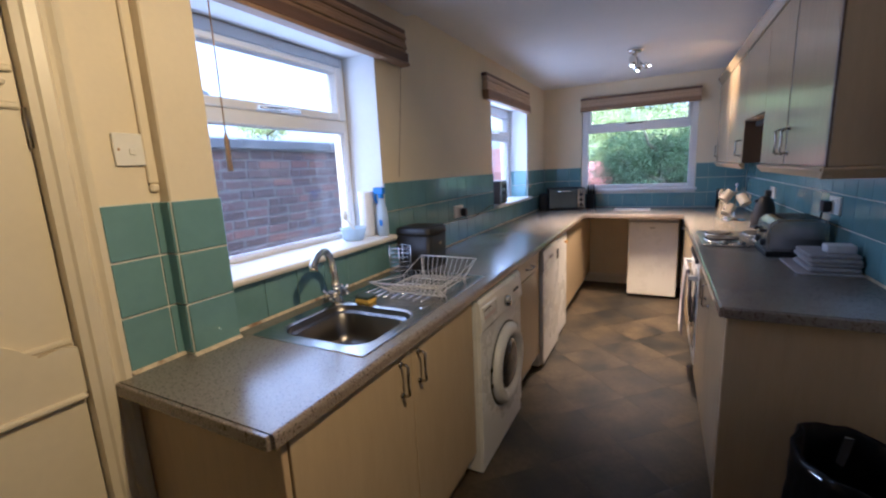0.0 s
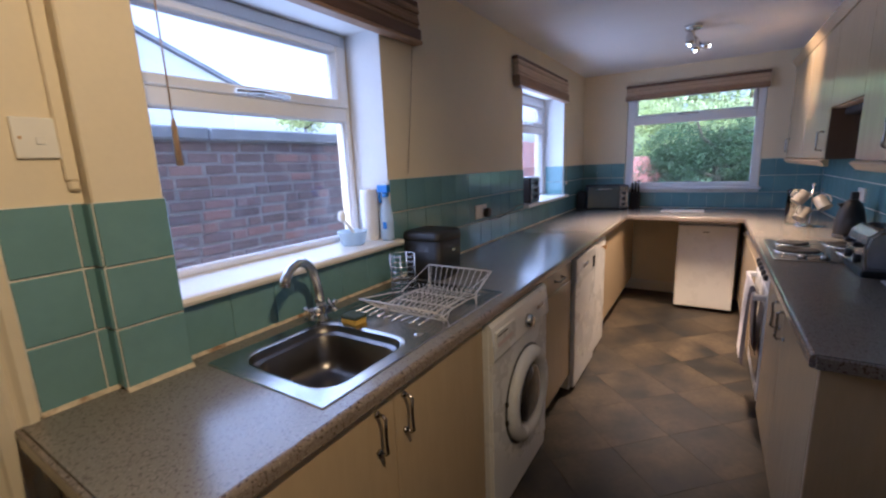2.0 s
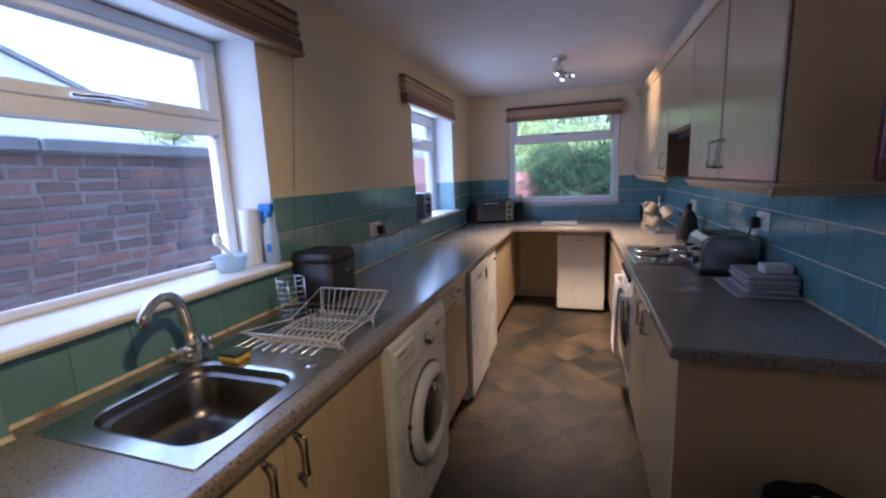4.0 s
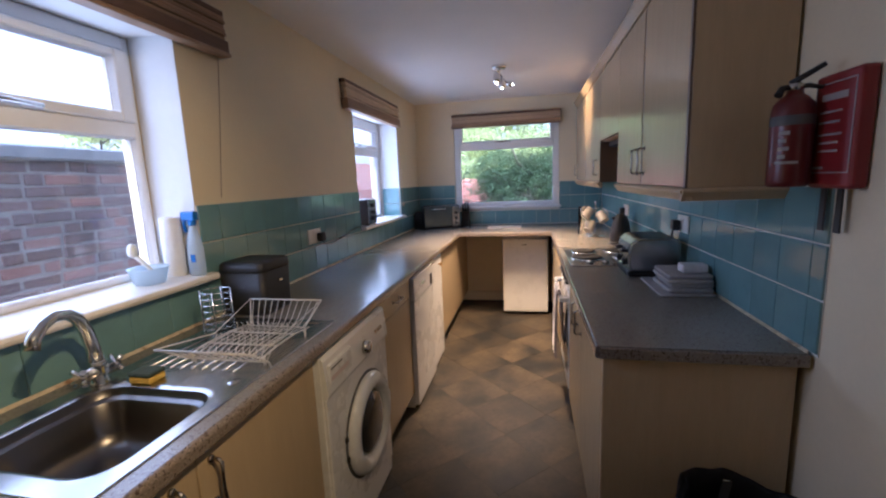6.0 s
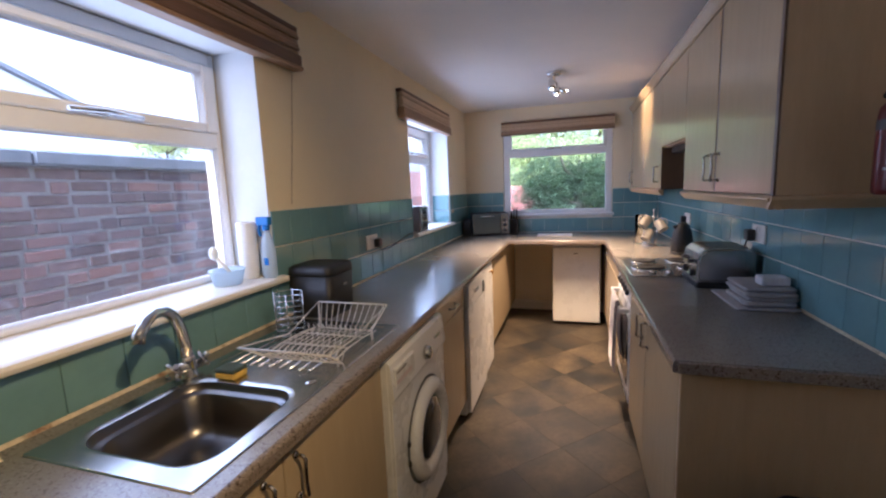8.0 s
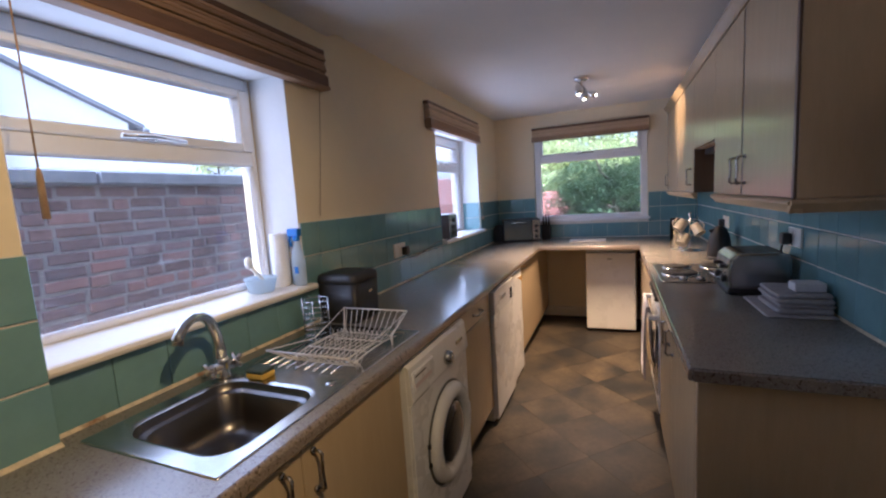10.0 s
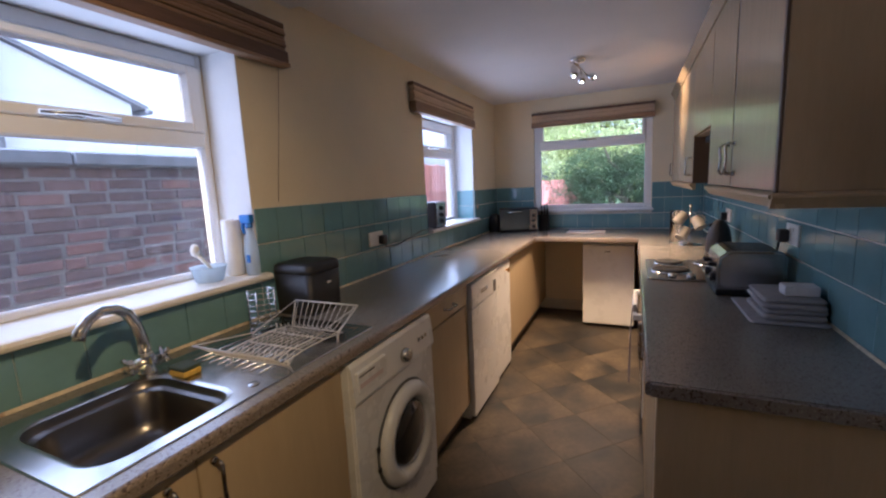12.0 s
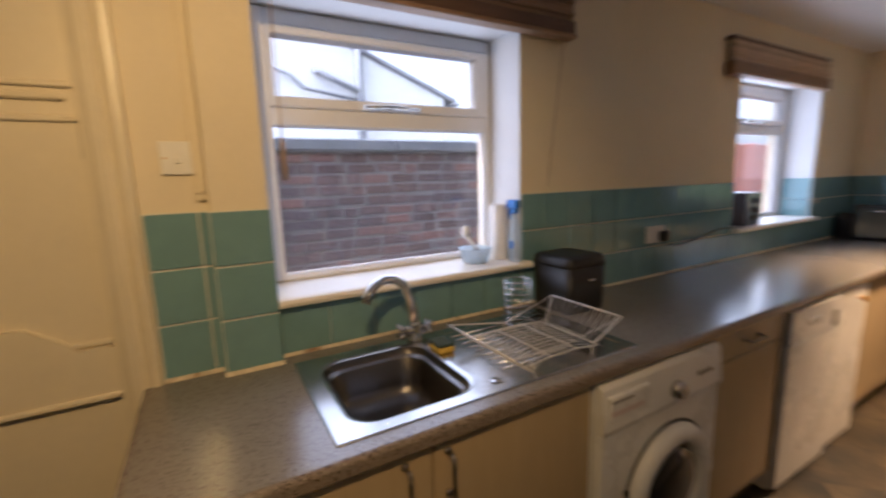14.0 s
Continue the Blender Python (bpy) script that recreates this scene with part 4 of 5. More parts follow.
part("handle_recess", box(B(), DX + 0.003, DX + 0.006, D0 + 0.16, D0 + 0.28, 0.76, 0.785, 0.002), STEEL, dw, "small silver badge")

fz = thing("tumble_dryer", (0.3, 4.84, 0.0), "narrow white appliance with a brass knob", "appliance")
F0, F1 = 4.635, 5.012
part("casing", box(B(), 0.03, 0.560, F0, F1, 0.01, 0.85, 0.004), APPLIANCE, fz)
dd = part("door", box(B(), 0.5605, 0.581, F0 + 0.002, F1 - 0.002, 0.03, 0.845, 0.004), APPLIANCE, fz, "white door")
part("knob", lathe(B(), [(0.006, 0.0), (0.006, 0.012), (0.016, 0.018), (0.016, 0.026), (0.008, 0.032)], (0.581, 4.90, 0.78), 16, "x"), BRASS, dd, "round brass knob")

fr = thing("fridge", (1.232, 6.3, 0.0), "white undercounter fridge standing in the recess", "fridge")
part("cabinet", box(B(), 1.006, 1.459, 6.137, FAR - 0.02, 0.014, 0.815, 0.006), APPLIANCE, fr)
part("door", box(B(), 1.004, 1.461, 6.077, 6.132, 0.03, 0.800, 0.012, 3), APPLIANCE, fr, "white fridge door")
part("top", box(B(), 1.003, 1.462, 6.082, FAR - 0.02, 0.8155, 0.835, 0.004), APPLIANCE, fr)
part("door_seal", box(B(), 1.014, 1.450, 6.1325, 6.1365, 0.035, 0.795), RUBBER, fr)
part("badge", box(B(), 1.20, 1.25, 6.074, 6.0768, 0.735, 0.743), RUBBER, fr)
for x in (1.04, 1.42):
    part("foot", lathe(B(), [(0.018, 0.0), (0.018, 0.008), (0.01, 0.0145)], (x, 6.17, 0.0), 12), BLACK, fr)

# ---- oven and hob ----
ov = thing("oven", (1.77, 4.50, 0.12), "built-under electric oven with towels on its handle", "oven")
part("casing", box(B(), RX + 0.022, RIGHT - 0.02, 4.197, 4.807, 0.12, 0.86), STEEL, ov)
part("control_panel", box(B(), RX - 0.001, RX + 0.0215, 4.199, 4.805, 0.745, 0.858, 0.004), APPLIANCE, ov, "white control panel")
dd = part("oven_door", box(B(), RX - 0.004, RX + 0.0215, 4.199, 4.805, 0.16, 0.740, 0.005), APPLIANCE, ov, "white framed oven door")
part("oven_glass", box(B(), RX - 0.0065, RX - 0.0042, 4.25, 4.75, 0.24, 0.65), BLACKGLOSS, dd, "dark oven glass")
bm = tube(B(), [(RX - 0.045, 4.23, 0.70), (RX - 0.045, 4.77, 0.70)], 0.009, 10)
for y in (4.24, 4.76):
    box(bm, RX - 0.056, RX - 0.004, y - 0.014, y + 0.014, 0.686, 0.716, 0.005)
part("oven_handle", bm, APPLIANCE, dd, "white bar handle")
for k in range(5):
    part("knob", lathe(B(), [(0.018, 0.0), (0.017, -0.016), (0.012, -0.02), (0.001, -0.02)], (RX - 0.001, 4.28 + k * 0.10, 0.80), 16, "x"), BLACK, ov, "black control knob")
part("plinth", box(B(), RX + 0.06, RX + 0.078, 4.197, 4.807, 0.0, 0.119), PLINTH, ov)


def hung_towel(y0, y1, low_front, low_back, mat, label):
    """A towel folded over the oven's handle, with soft folds."""
    bm = B()
    prof = [(RX - 0.014, low_back), (RX - 0.026, 0.5), (RX - 0.030, 0.69), (RX - 0.038, 0.713), (RX - 0.047, 0.716), (RX - 0.057, 0.708), (RX - 0.062, 0.66), (RX - 0.066, 0.5), (RX - 0.070, low_front)]
    m = 14
    grid = []
    for i in range(m + 1):
        y = y0 + (y1 - y0) * i / m
        row = []
        for k, (x, z) in enumerate(prof):
            w = 0.006 * math.sin(i * 1.5 + y0 * 40) * min(1, max(0, (0.71 - z) * 4))
            row.append(bm.verts.new((x + w * (1 if k > 4 else 0.3), y, z + 0.006 * math.sin(i * 0.9) * (k in (0, 8)))))
        grid.append(row)
    for a, b in zip(grid, grid[1:]):
        for k in range(len(prof) - 1):
            bm.faces.new((a[k], a[k + 1], b[k + 1], b[k])).smooth = True
    bmesh.ops.solidify(bm, geom=bm.faces[:], thickness=0.004)
    return single("tea_towel", bm, mat, label, "towel", group="towels on the oven handle")


hung_towel(4.30, 4.42, 0.30, 0.36, TOWELDARK, "dark striped towel hanging over the oven handle")
hung_towel(4.43, 4.68, 0.27, 0.34, TOWEL, "white towel hanging over the oven handle")

hb = thing("hob", (1.75, 4.52, TOP), "stainless steel electric hob with solid plates", "hob")
bm = B()
loft(bm, [[(x, y, TOP + z) for x, y in rounded(1.512 + g, 1.995 - g, 4.24 + g, 4.81 - g, 0.02)] for z, g in ((0.0005, 0.0), (0.006, 0.001), (0.009, 0.006))])
part("hob_plate", bm, STEEL, hb)
for x, y, r in ((1.630, 4.46, 0.090), (1.865, 4.48, 0.072), (1.635, 4.685, 0.072), (1.865, 4.70, 0.090)):
    ring = part("plate_ring", lathe(B(), [(r + 0.012, 0.009), (r + 0.010, 0.013), (r, 0.015), (r, 0.009)], (x, y, TOP), 32), CHROME, hb)
    part("hotplate", lathe(B(), [(r - 0.001, 0.009), (r - 0.001, 0.020), (r - 0.012, 0.022), (0.022, 0.022), (0.020, 0.019), (0.001, 0.019)], (x, y, TOP), 32), HOTPLATE, hb, "black cast iron plate")
for k in range(4):
    x = 1.625 + k * 0.085
    part("knob", lathe(B(), [(0.020, 0.009), (0.019, 0.022), (0.015, 0.028), (0.001, 0.028)], (x, 4.29, TOP), 18), STEEL, hb, "silver control knob")

# ---- things on the far and right worktop ----
ts = thing("toaster", (1.89, 4.13, TOP), "stainless steel four-slot toaster with a black base", "toaster")
TX0, TX1, TY0, TY1 = 1.765, 2.018, 3.985, 4.285
bm = B()
prof = [(TX0 + 0.012, 0.028), (TX0 + 0.004, 0.06), (TX0 + 0.004, 0.12), (TX0 + 0.014, 0.165), (TX0 + 0.040, 0.188), (TX0 + 0.075, 0.195), (TX1 - 0.05, 0.195), (TX1 - 0.02, 0.188), (TX1 - 0.006, 0.165), (TX1 - 0.004, 0.06), (TX1 - 0.010, 0.028)]
prism(bm, [(x, TOP + z) for x, z in prof], "y", TY0 + 0.012, TY1 - 0.012)
bmesh.ops.bevel(bm, geom=[e for e in bm.edges if abs(e.verts[0].co.y - e.verts[1].co.y) < 1e-5], offset=0.012, segments=3, affect="EDGES")
part("shell", bm, STEEL, ts, "brushed steel shell")
part("base", box(B(), TX0 + 0.002, TX1 - 0.002, TY0 + 0.006, TY1 - 0.006, TOP, TOP + 0.028, 0.008, 2), BLACK, ts, "black plastic base")
for k in range(4):
    y = TY0 + 0.05 + k * 0.062
    part("slot", box(B(), TX0 + 0.06, TX1 - 0.035, y - 0.012, y + 0.012, TOP + 0.1935, TOP + 0.1965, 0.001), DARKINSIDE, ts, "dark bread slot")
for y in (TY0 + 0.085, TY1 - 0.085):
    part("lever", box(B(), TX0 - 0.020, TX0 + 0.006, y - 0.022, y + 0.022, TOP + 0.115, TOP + 0.132, 0.004), BLACK, ts, "black lever")
    part("dial", lathe(B(), [(0.020, 0.004), (0.019, -0.012), (0.001, -0.013)], (TX0 + 0.002, y, TOP + 0.065), 18, "x"), BLACK, ts, "black browning dial")

for k, (x0, x1, y0, y1, h, lab) in enumerate(((1.815, 2.038, 3.62, 3.955, 0.008, "grey tea towel spread under the stack"), (1.855, 2.036, 3.645, 3.89, 0.020, "folded grey tea towel in the stack"),
                                              (1.865, 2.039, 3.65, 3.885, 0.020, "folded grey tea towel in the stack"), (1.850, 2.032, 3.64, 3.88, 0.018, "folded grey tea towel in the stack"), (1.857, 2.034, 3.655, 3.89, 0.016, "folded grey tea towel on top of the stack"))):
    z = TOP + sum((0.008, 0.020, 0.020, 0.018, 0.016)[:k]) + 0.001 * (k > 0)
    bm = B()
    loops = []
    for zz, g in ((0.0005, 0.005), (h * 0.5, 0.0), (h - 0.0005, 0.005)):
        loops.append([(x + random.uniform(-0.002, 0.002), y + random.uniform(-0.002, 0.002), z + zz) for x, y in rounded(x0 + g, x1 - g, y0 + g, y1 - g, 0.015, 3)])
    loft(bm, loops)
    single("tea_towel", bm, CLOTH, lab, "towel", group="stack of tea towels")
bx = B()
box(bx, 1.925, 2.025, 3.70, 3.77, TOP + 0.0845, TOP + 0.120, 0.006, 2)
single("cloth_block", bx, TOWEL, "small pale folded cloth on the tea towels", "cloth")

kt = thing("kettle", (1.945, 5.065, TOP), "black plastic jug kettle", "kettle")
kx, ky = 1.940, 5.065
bm = B()
loops = []
for z, a, b in ((0.022, 0.068, 0.068), (0.03, 0.072, 0.072), (0.10, 0.069, 0.069), (0.16, 0.058, 0.058), (0.20, 0.044, 0.044), (0.222, 0.026, 0.026), (0.228, 0.010, 0.010)):
    loops.append([(kx + a * math.cos(2 * math.pi * k / 24), ky + b * math.sin(2 * math.pi * k / 24), TOP + z) for k in range(24)])
loft(bm, loops)
part("jug", bm, BLACK, kt)
part("base", lathe(B(), [(0.074, 0.0), (0.076, 0.008), (0.070, 0.020), (0.001, 0.0215)], (kx, ky, TOP), 24), BLACK, kt)
part("kettle_handle", tube(B(), [(kx + 0.018, ky + 0.020, TOP + 0.212), (kx + 0.040, ky + 0.080, TOP + 0.20), (kx + 0.046, ky + 0.095, TOP + 0.14), (kx + 0.036, ky + 0.066, TOP + 0.06)], 0.011, 10), BLACK, kt)
part("spout", prism(B(), [(kx - 0.040, TOP + 0.165), (kx - 0.066, TOP + 0.198), (kx - 0.034, TOP + 0.208)], "y", ky - 0.016, ky + 0.016), BLACK, kt)

mt = thing("mug_tree", (1.845, 5.50, TOP), "chrome mug tree on a round foot", "mug tree")
mx, my = 1.825, 5.50
part("foot", lathe(B(), [(0.078, 0.0), (0.078, 0.006), (0.02, 0.012), (0.008, 0.02)], (mx, my, TOP), 24), CHROME, mt)
part("stem", tube(B(), [(mx, my, TOP + 0.012), (mx, my, TOP + 0.275)], 0.006, 10), CHROME, mt)
part("finial", lathe(B(), [(0.004, 0.272), (0.013, 0.282), (0.013, 0.29), (0.004, 0.30)], (mx, my, TOP), 14), CHROME, mt)
mugs = []
for z, a in ((0.22, 200), (0.22, 20), (0.19, 310), (0.10, 160), (0.10, 330), (0.11, 225)):
    t = radians(a)
    ux, uy = math.cos(t), math.sin(t)
    part("arm", tube(B(), [(mx, my, TOP + z), (mx + ux * 0.05, my + uy * 0.05, TOP + z + 0.02), (mx + ux * 0.065, my + uy * 0.065, TOP + z + 0.04)], 0.0035, 8), CHROME, mt)
    mugs.append((mx + ux * 0.048, my + uy * 0.048, TOP + z - 0.02, t))


def mug(x, y, z, turn):
    """A mug that hangs by its handle, its mouth turned outwards and down."""
    bm = lathe(B(), [(0.001, -0.045), (0.034, -0.045), (0.037, -0.04), (0.040, 0.042), (0.041, 0.045), (0.037, 0.045), (0.034, -0.036), (0.001, -0.038)], (0, 0, 0), 22)
    tube(bm, [(-0.037, 0, 0.028), (-0.058, 0, 0.024), (-0.066, 0, 0.0), (-0.058, 0, -0.024), (-0.036, 0, -0.030)], 0.0055, 8)
    m = Matrix.Translation((x + 0.02 * math.cos(turn), y + 0.02 * math.sin(turn), z)) @ Matrix.Rotation(turn, 4, "Z") @ Matrix.Rotation(radians(140), 4, "Y")
    bmesh.ops.transform(bm, matrix=m, verts=bm.verts)
    return single("mug", bm, CREAMPOT, "cream glazed mug hanging on the mug tree", "mug", group="mugs on the mug tree")


for q in (mugs[0], mugs[2], mugs[5]):
    mug(*q)
gj = thing("glass_jar", (1.742, 5.59, TOP), "clear glass storage jar beside the mug tree", "jar")
bm = lathe(B(), [(0.001, 0.0), (0.042, 0.0), (0.046, 0.006), (0.046, 0.24), (0.044, 0.25), (0.041, 0.25), (0.042, 0.01), (0.001, 0.008)], (1.742, 5.59, TOP), 24)
jar = part("jar_body", bm, glass_material("clear jar glass", (0.97, 0.98, 0.98)), gj)
jar.visible_shadow = False

OVENGLASS = material("mirrored oven door glass", (0.16, 0.18, 0.17), 0.16, 0.7, vary=0.15, scale=4)
mo = thing("mini_oven", (0.294, 6.40, TOP), "black tabletop oven with a silver control strip", "oven")
R = Matrix.Translation((0.300, 6.395, TOP)) @ Matrix.Rotation(radians(18), 4, "Z")


def turned(bm, m=R):
    bmesh.ops.transform(bm, matrix=m, verts=bm.verts)
    return bm


part("casing", turned(box(B(), -0.20, 0.20, -0.13, 0.115, 0.012, 0.246, 0.008, 2)), BLACK, mo)
dd = part("oven_door", turned(box(B(), -0.195, 0.105, -0.142, -0.131, 0.022, 0.236, 0.004)), OVENGLASS, mo, "dark glass door")
part("door_handle", turned(tube(B(), [(-0.12, -0.158, 0.212), (0.04, -0.158, 0.212)], 0.007, 8)), STEEL, dd, "pale bar handle")
part("control_strip", turned(box(B(), 0.110, 0.195, -0.142, -0.131, 0.020, 0.238, 0.004)), STEEL, mo, "silver control strip")
for z in (0.06, 0.115, 0.17):
    part("dial", turned(lathe(B(), [(0.018, -0.143), (0.016, -0.158), (0.001, -0.158)], (0.152, 0, z), 16, "y")), BLACK, mo, "black dial")
for x in (-0.17, 0.17):
    for y in (-0.10, 0.09):
        part("foot", turned(lathe(B(), [(0.012, 0.0), (0.012, 0.0125)], (x, y, 0), 10)), BLACK, mo)

# Plain black block with rounded corners and top, left of the tabletop oven.
tr = thing("black_rounded_block", (0.085, 6.30, TOP), "black rounded block standing beside the tabletop oven", "toaster")
bm = B()
loft(bm, [[(x, y, TOP + z) for x, y in rounded(0.022 + g, 0.135 - g, 6.225 + g, 6.335 - g, 0.03)] for z, g in ((0.004, 0.006), (0.012, 0.0), (0.150, 0.002), (0.180, 0.012), (0.194, 0.030))])
part("shell", bm, BLACK, tr, smooth=True)
part("base", box(B(), 0.030, 0.127, 6.233, 6.327, TOP, TOP + 0.005, 0.002), RUBBER, tr, "dark rubber base")

kb = thing("knife_block", (0.545, 6.50, TOP), "black knife block full of black-handled knives", "knife block")
bm = B()
prism(bm, [(6.45, TOP), (6.55, TOP), (6.57, TOP + 0.13), (6.48, TOP + 0.165)], "x", 0.520, 0.610)
part("block", bm, BLACK, kb)
for i in range(3):
    for j in range(2):
        x, y = 0.538 + i * 0.027, 6.505 + j * 0.035
        z = TOP + 0.150 - j * 0.012
        part("knife_handle", tube(B(), [(x, y, z), (x + 0.004 * (i - 1), y - 0.012, z + 0.100 + 0.018 * ((i + j) % 3))], [0.008, 0.009], 8), BLACK, kb)

single("chopping_board", box(B(), 0.84, 1.195, 6.165, 6.375, TOP + 0.0005, TOP + 0.010, 0.004, 2), MARBLE, "white chopping board lying on the worktop", "chopping board")

rd = thing("radio", (-0.06, 5.01, SILL), "dark radio with a silver front on the sill", "radio")
part("case", box(B(), -0.165, 0.020, 4.915, 5.10, SILL, SILL + 0.205, 0.008, 2), material("dark brown case", (0.055, 0.042, 0.035), 0.4, vary=0.15), rd)
part("front", box(B(), 0.0205, 0.030, 4.920, 5.095, SILL + 0.005, SILL + 0.200, 0.003), STEEL, rd, "silver front panel")
for z in (0.05, 0.10, 0.155):
    part("dial", lathe(B(), [(0.018, 0.030), (0.016, 0.042), (0.001, 0.042)], (0.0, 5.005, SILL + z), 16, "x"), BLACK, rd, "black dial")


# ---- sockets, switch, cables ----
def plate(name, face, y, z, w, h, out, mat, label, category):
    p = thing(name, (face, y, z), label, category)
    x0, x1 = sorted((face, face + 0.010 * out))
    part("plate", box(B(), x0, x1, y - w / 2, y + w / 2, z - h / 2, z + h / 2, 0.003, 2), mat, p)
    return p


def outlet(face, y, z, out, plug_at, label):
    p = plate("power_socket", face, y, z, 0.146, 0.086, out, PLASTIC, label, "socket")
    for s in (-1, 1):
        x0, x1 = sorted((face + 0.010 * out, face + 0.0135 * out))
        part("rocker", box(B(), x0, x1, y + s * 0.018 - 0.006, y + s * 0.018 + 0.006, z + 0.012, z + 0.030, 0.001), PLASTIC, p)
    x0, x1 = sorted((face + 0.0105 * out, face + 0.048 * out))
    pl = thing("plug", (face, y + plug_at, z - 0.008), "black plug in the wall socket", "plug")
    part("plug_body", box(B(), x0, x1, y + plug_at - 0.024, y + plug_at + 0.024, z - 0.036, z + 0.018, 0.008, 2), BLACK, pl)
    return p


outlet(0.0088, 4.065, 1.120, 1, 0.04, "white double wall socket on the tiles")
outlet(RIGHT - 0.0088, 4.07, 1.155, -1, 0.04, "white double wall socket behind the toaster")
outlet(RIGHT - 0.0088, 5.37, 1.128, -1, 0.03, "white double wall socket behind the kettle")
bm = tube(B(), [(0.045, 4.11, 1.085), (0.04, 4.14, 1.062), (0.025, 4.26, 1.045), (0.022, 4.46, 1.07), (0.024, 4.66, 1.102), (0.058, 4.82, 1.098), (0.035, 4.91, 1.0975)], 0.0032, 6)
single("cable", bm, BLACK, "thin black cable from the socket to the radio", "cable")
bm = tube(B(), [(RIGHT - 0.05, 4.11, 1.115), (RIGHT - 0.032, 4.20, 1.05), (RIGHT - 0.022, 4.30, 0.965), (RIGHT - 0.05, 4.31, 0.906)], 0.004, 6)
single("cable", bm, BLACK, "black cable down to the toaster", "cable")

sw = plate("light_switch", 0.0005, 2.030, 1.505, 0.086, 0.086, 1, PLASTIC, "white single light switch on the cream wall", "switch")
part("rocker", box(B(), 0.0105, 0.0145, 2.022, 2.038, 1.491, 1.507, 0.001), PLASTIC, sw)
for y in (1.998, 2.062):
    part("screw", lathe(B(), [(0.0035, 0.010), (0.003, 0.0115), (0.001, 0.0115)], (0, y, 1.505), 8, "x"), BRASS, sw)
cn = thing("cable_trunking", (0.01, 2.07, 1.36), "cream painted cable trunking above the tiles", "trunking")
part("trunking", box(B(), 0.0005, 0.014, 2.058, 2.0835, 1.413, CEIL - 0.036, 0.003), PAINT, cn)
part("trunking_end", box(B(), 0.0005, 0.016, 2.060, 2.083, 1.390, 1.4125, 0.005), PAINT, cn)

# ---- fire safety ----
fe = thing("fire_extinguisher", (1.955, 3.06, 1.365), "red fire extinguisher hanging on the wall", "extinguisher")
ex, ey = 1.962, 3.075
bm = lathe(B(), [(0.040, 0.0), (0.046, 0.004), (0.048, 0.015), (0.048, 0.190), (0.044, 0.213), (0.030, 0.230), (0.020, 0.237), (0.018, 0.247)], (ex, ey, 1.365), 28)
part("cylinder", bm, RED, fe)
bm = B()
lathe(bm, [(0.0484, 0.158), (0.0488, 0.159), (0.0488, 0.182), (0.0484, 0.183)], (ex, ey, 1.365), 28)
part("band", bm, RUBBER, fe, "dark label band")


def curved_label(z0, z1, a0, a1, mat, name):
    bm = B()
    cols = []
    for k in range(9):
        a = radians(a0 + (a1 - a0) * k / 8)
        cols.append([bm.verts.new((ex + 0.0492 * math.cos(a), ey + 0.0492 * math.sin(a), 1.365 + z)) for z in (z0, z1)])
    for p, q in zip(cols, cols[1:]):
        bm.faces.new((p[0], q[0], q[1], p[1]))
    return part(name, bm, mat, fe, "printed label bars")


curved_label(0.060, 0.067, 205, 265, WHITEPRINT, "label_line")
for k in range(4):
    curved_label(0.074 + k * 0.020, 0.084 + k * 0.020, 212, 232 + 8 * (k % 2), WHITEPRINT, "label_text")
bm = lathe(B(), [(0.018, 0.246), (0.020, 0.249), (0.020, 0.262), (0.010, 0.268)], (ex, ey, 1.365), 16)
part("valve", bm, STEEL, fe)
bm = tube(B(), [(ex - 0.012, ey, 1.630), (ex + 0.02, ey - 0.012, 1.650), (ex + 0.045, ey - 0.035, 1.668)], [0.008, 0.007, 0.006], 8)
tube(bm, [(ex - 0.010, ey, 1.618), (ex + 0.025, ey - 0.012, 1.622), (ex + 0.045, ey - 0.03, 1.612)], [0.007, 0.006, 0.005], 8)
part("lever", bm, BLACK, fe, "black squeeze lever")
bm = tube(B(), [(ex - 0.012, ey, 1.622), (ex - 0.035, ey - 0.010, 1.618), (ex - 0.046, ey - 0.018, 1.600)], [0.007, 0.008, 0.010], 8)
part("nozzle", bm, BLACK, fe)
part("bracket", box(B(), ex + 0.045, RIGHT - 0.001, ey - 0.015, ey + 0.015, 1.50, 1.54), STEEL, fe)

fb = thing("fire_blanket", (2.033, 2.97, 1.36), "red wall-mounted fire blanket case with black pull straps", "fire blanket")
part("case", box(B(), 2.013, RIGHT - 0.0005, 2.925, 3.085, 1.36, 1.640, 0.010, 3), REDPLASTIC, fb)
for a in ((2.935, 3.075, 1.615, 1.618), (2.935, 3.075, 1.398, 1.401), (2.935, 2.938, 1.401, 1.615), (3.072, 3.075, 1.401, 1.615)):
    part("border", box(B(), 2.0115, 2.0128, *a), WHITEPRINT, fb, "white printed border")
for k, (a, b, h) in enumerate(((2.960, 3.050, 0.016), (2.975, 3.055, 0.005), (2.980, 3.055, 0.005), (2.970, 3.055, 0.005), (2.980, 3.050, 0.005), (2.980, 3.050, 0.005), (3.025, 3.065, 0.007))):
    z = (1.575, 1.545, 1.52, 1.49, 1.47, 1.45, 1.408)[k]
    part("print", box(B(), 2.0117, 2.0128, a, b, z, z + h), WHITEPRINT, fb, "white print")
for y in (2.980, 3.040):
    bm = B()
    prism(bm, [(y - 0.009, 1.368), (y + 0.009, 1.368), (y + 0.011, 1.250), (y - 0.010, 1.250)], "x", 2.028, 2.0325)
    part("pull_strap", bm, BLACK, fb, "black webbing strap")


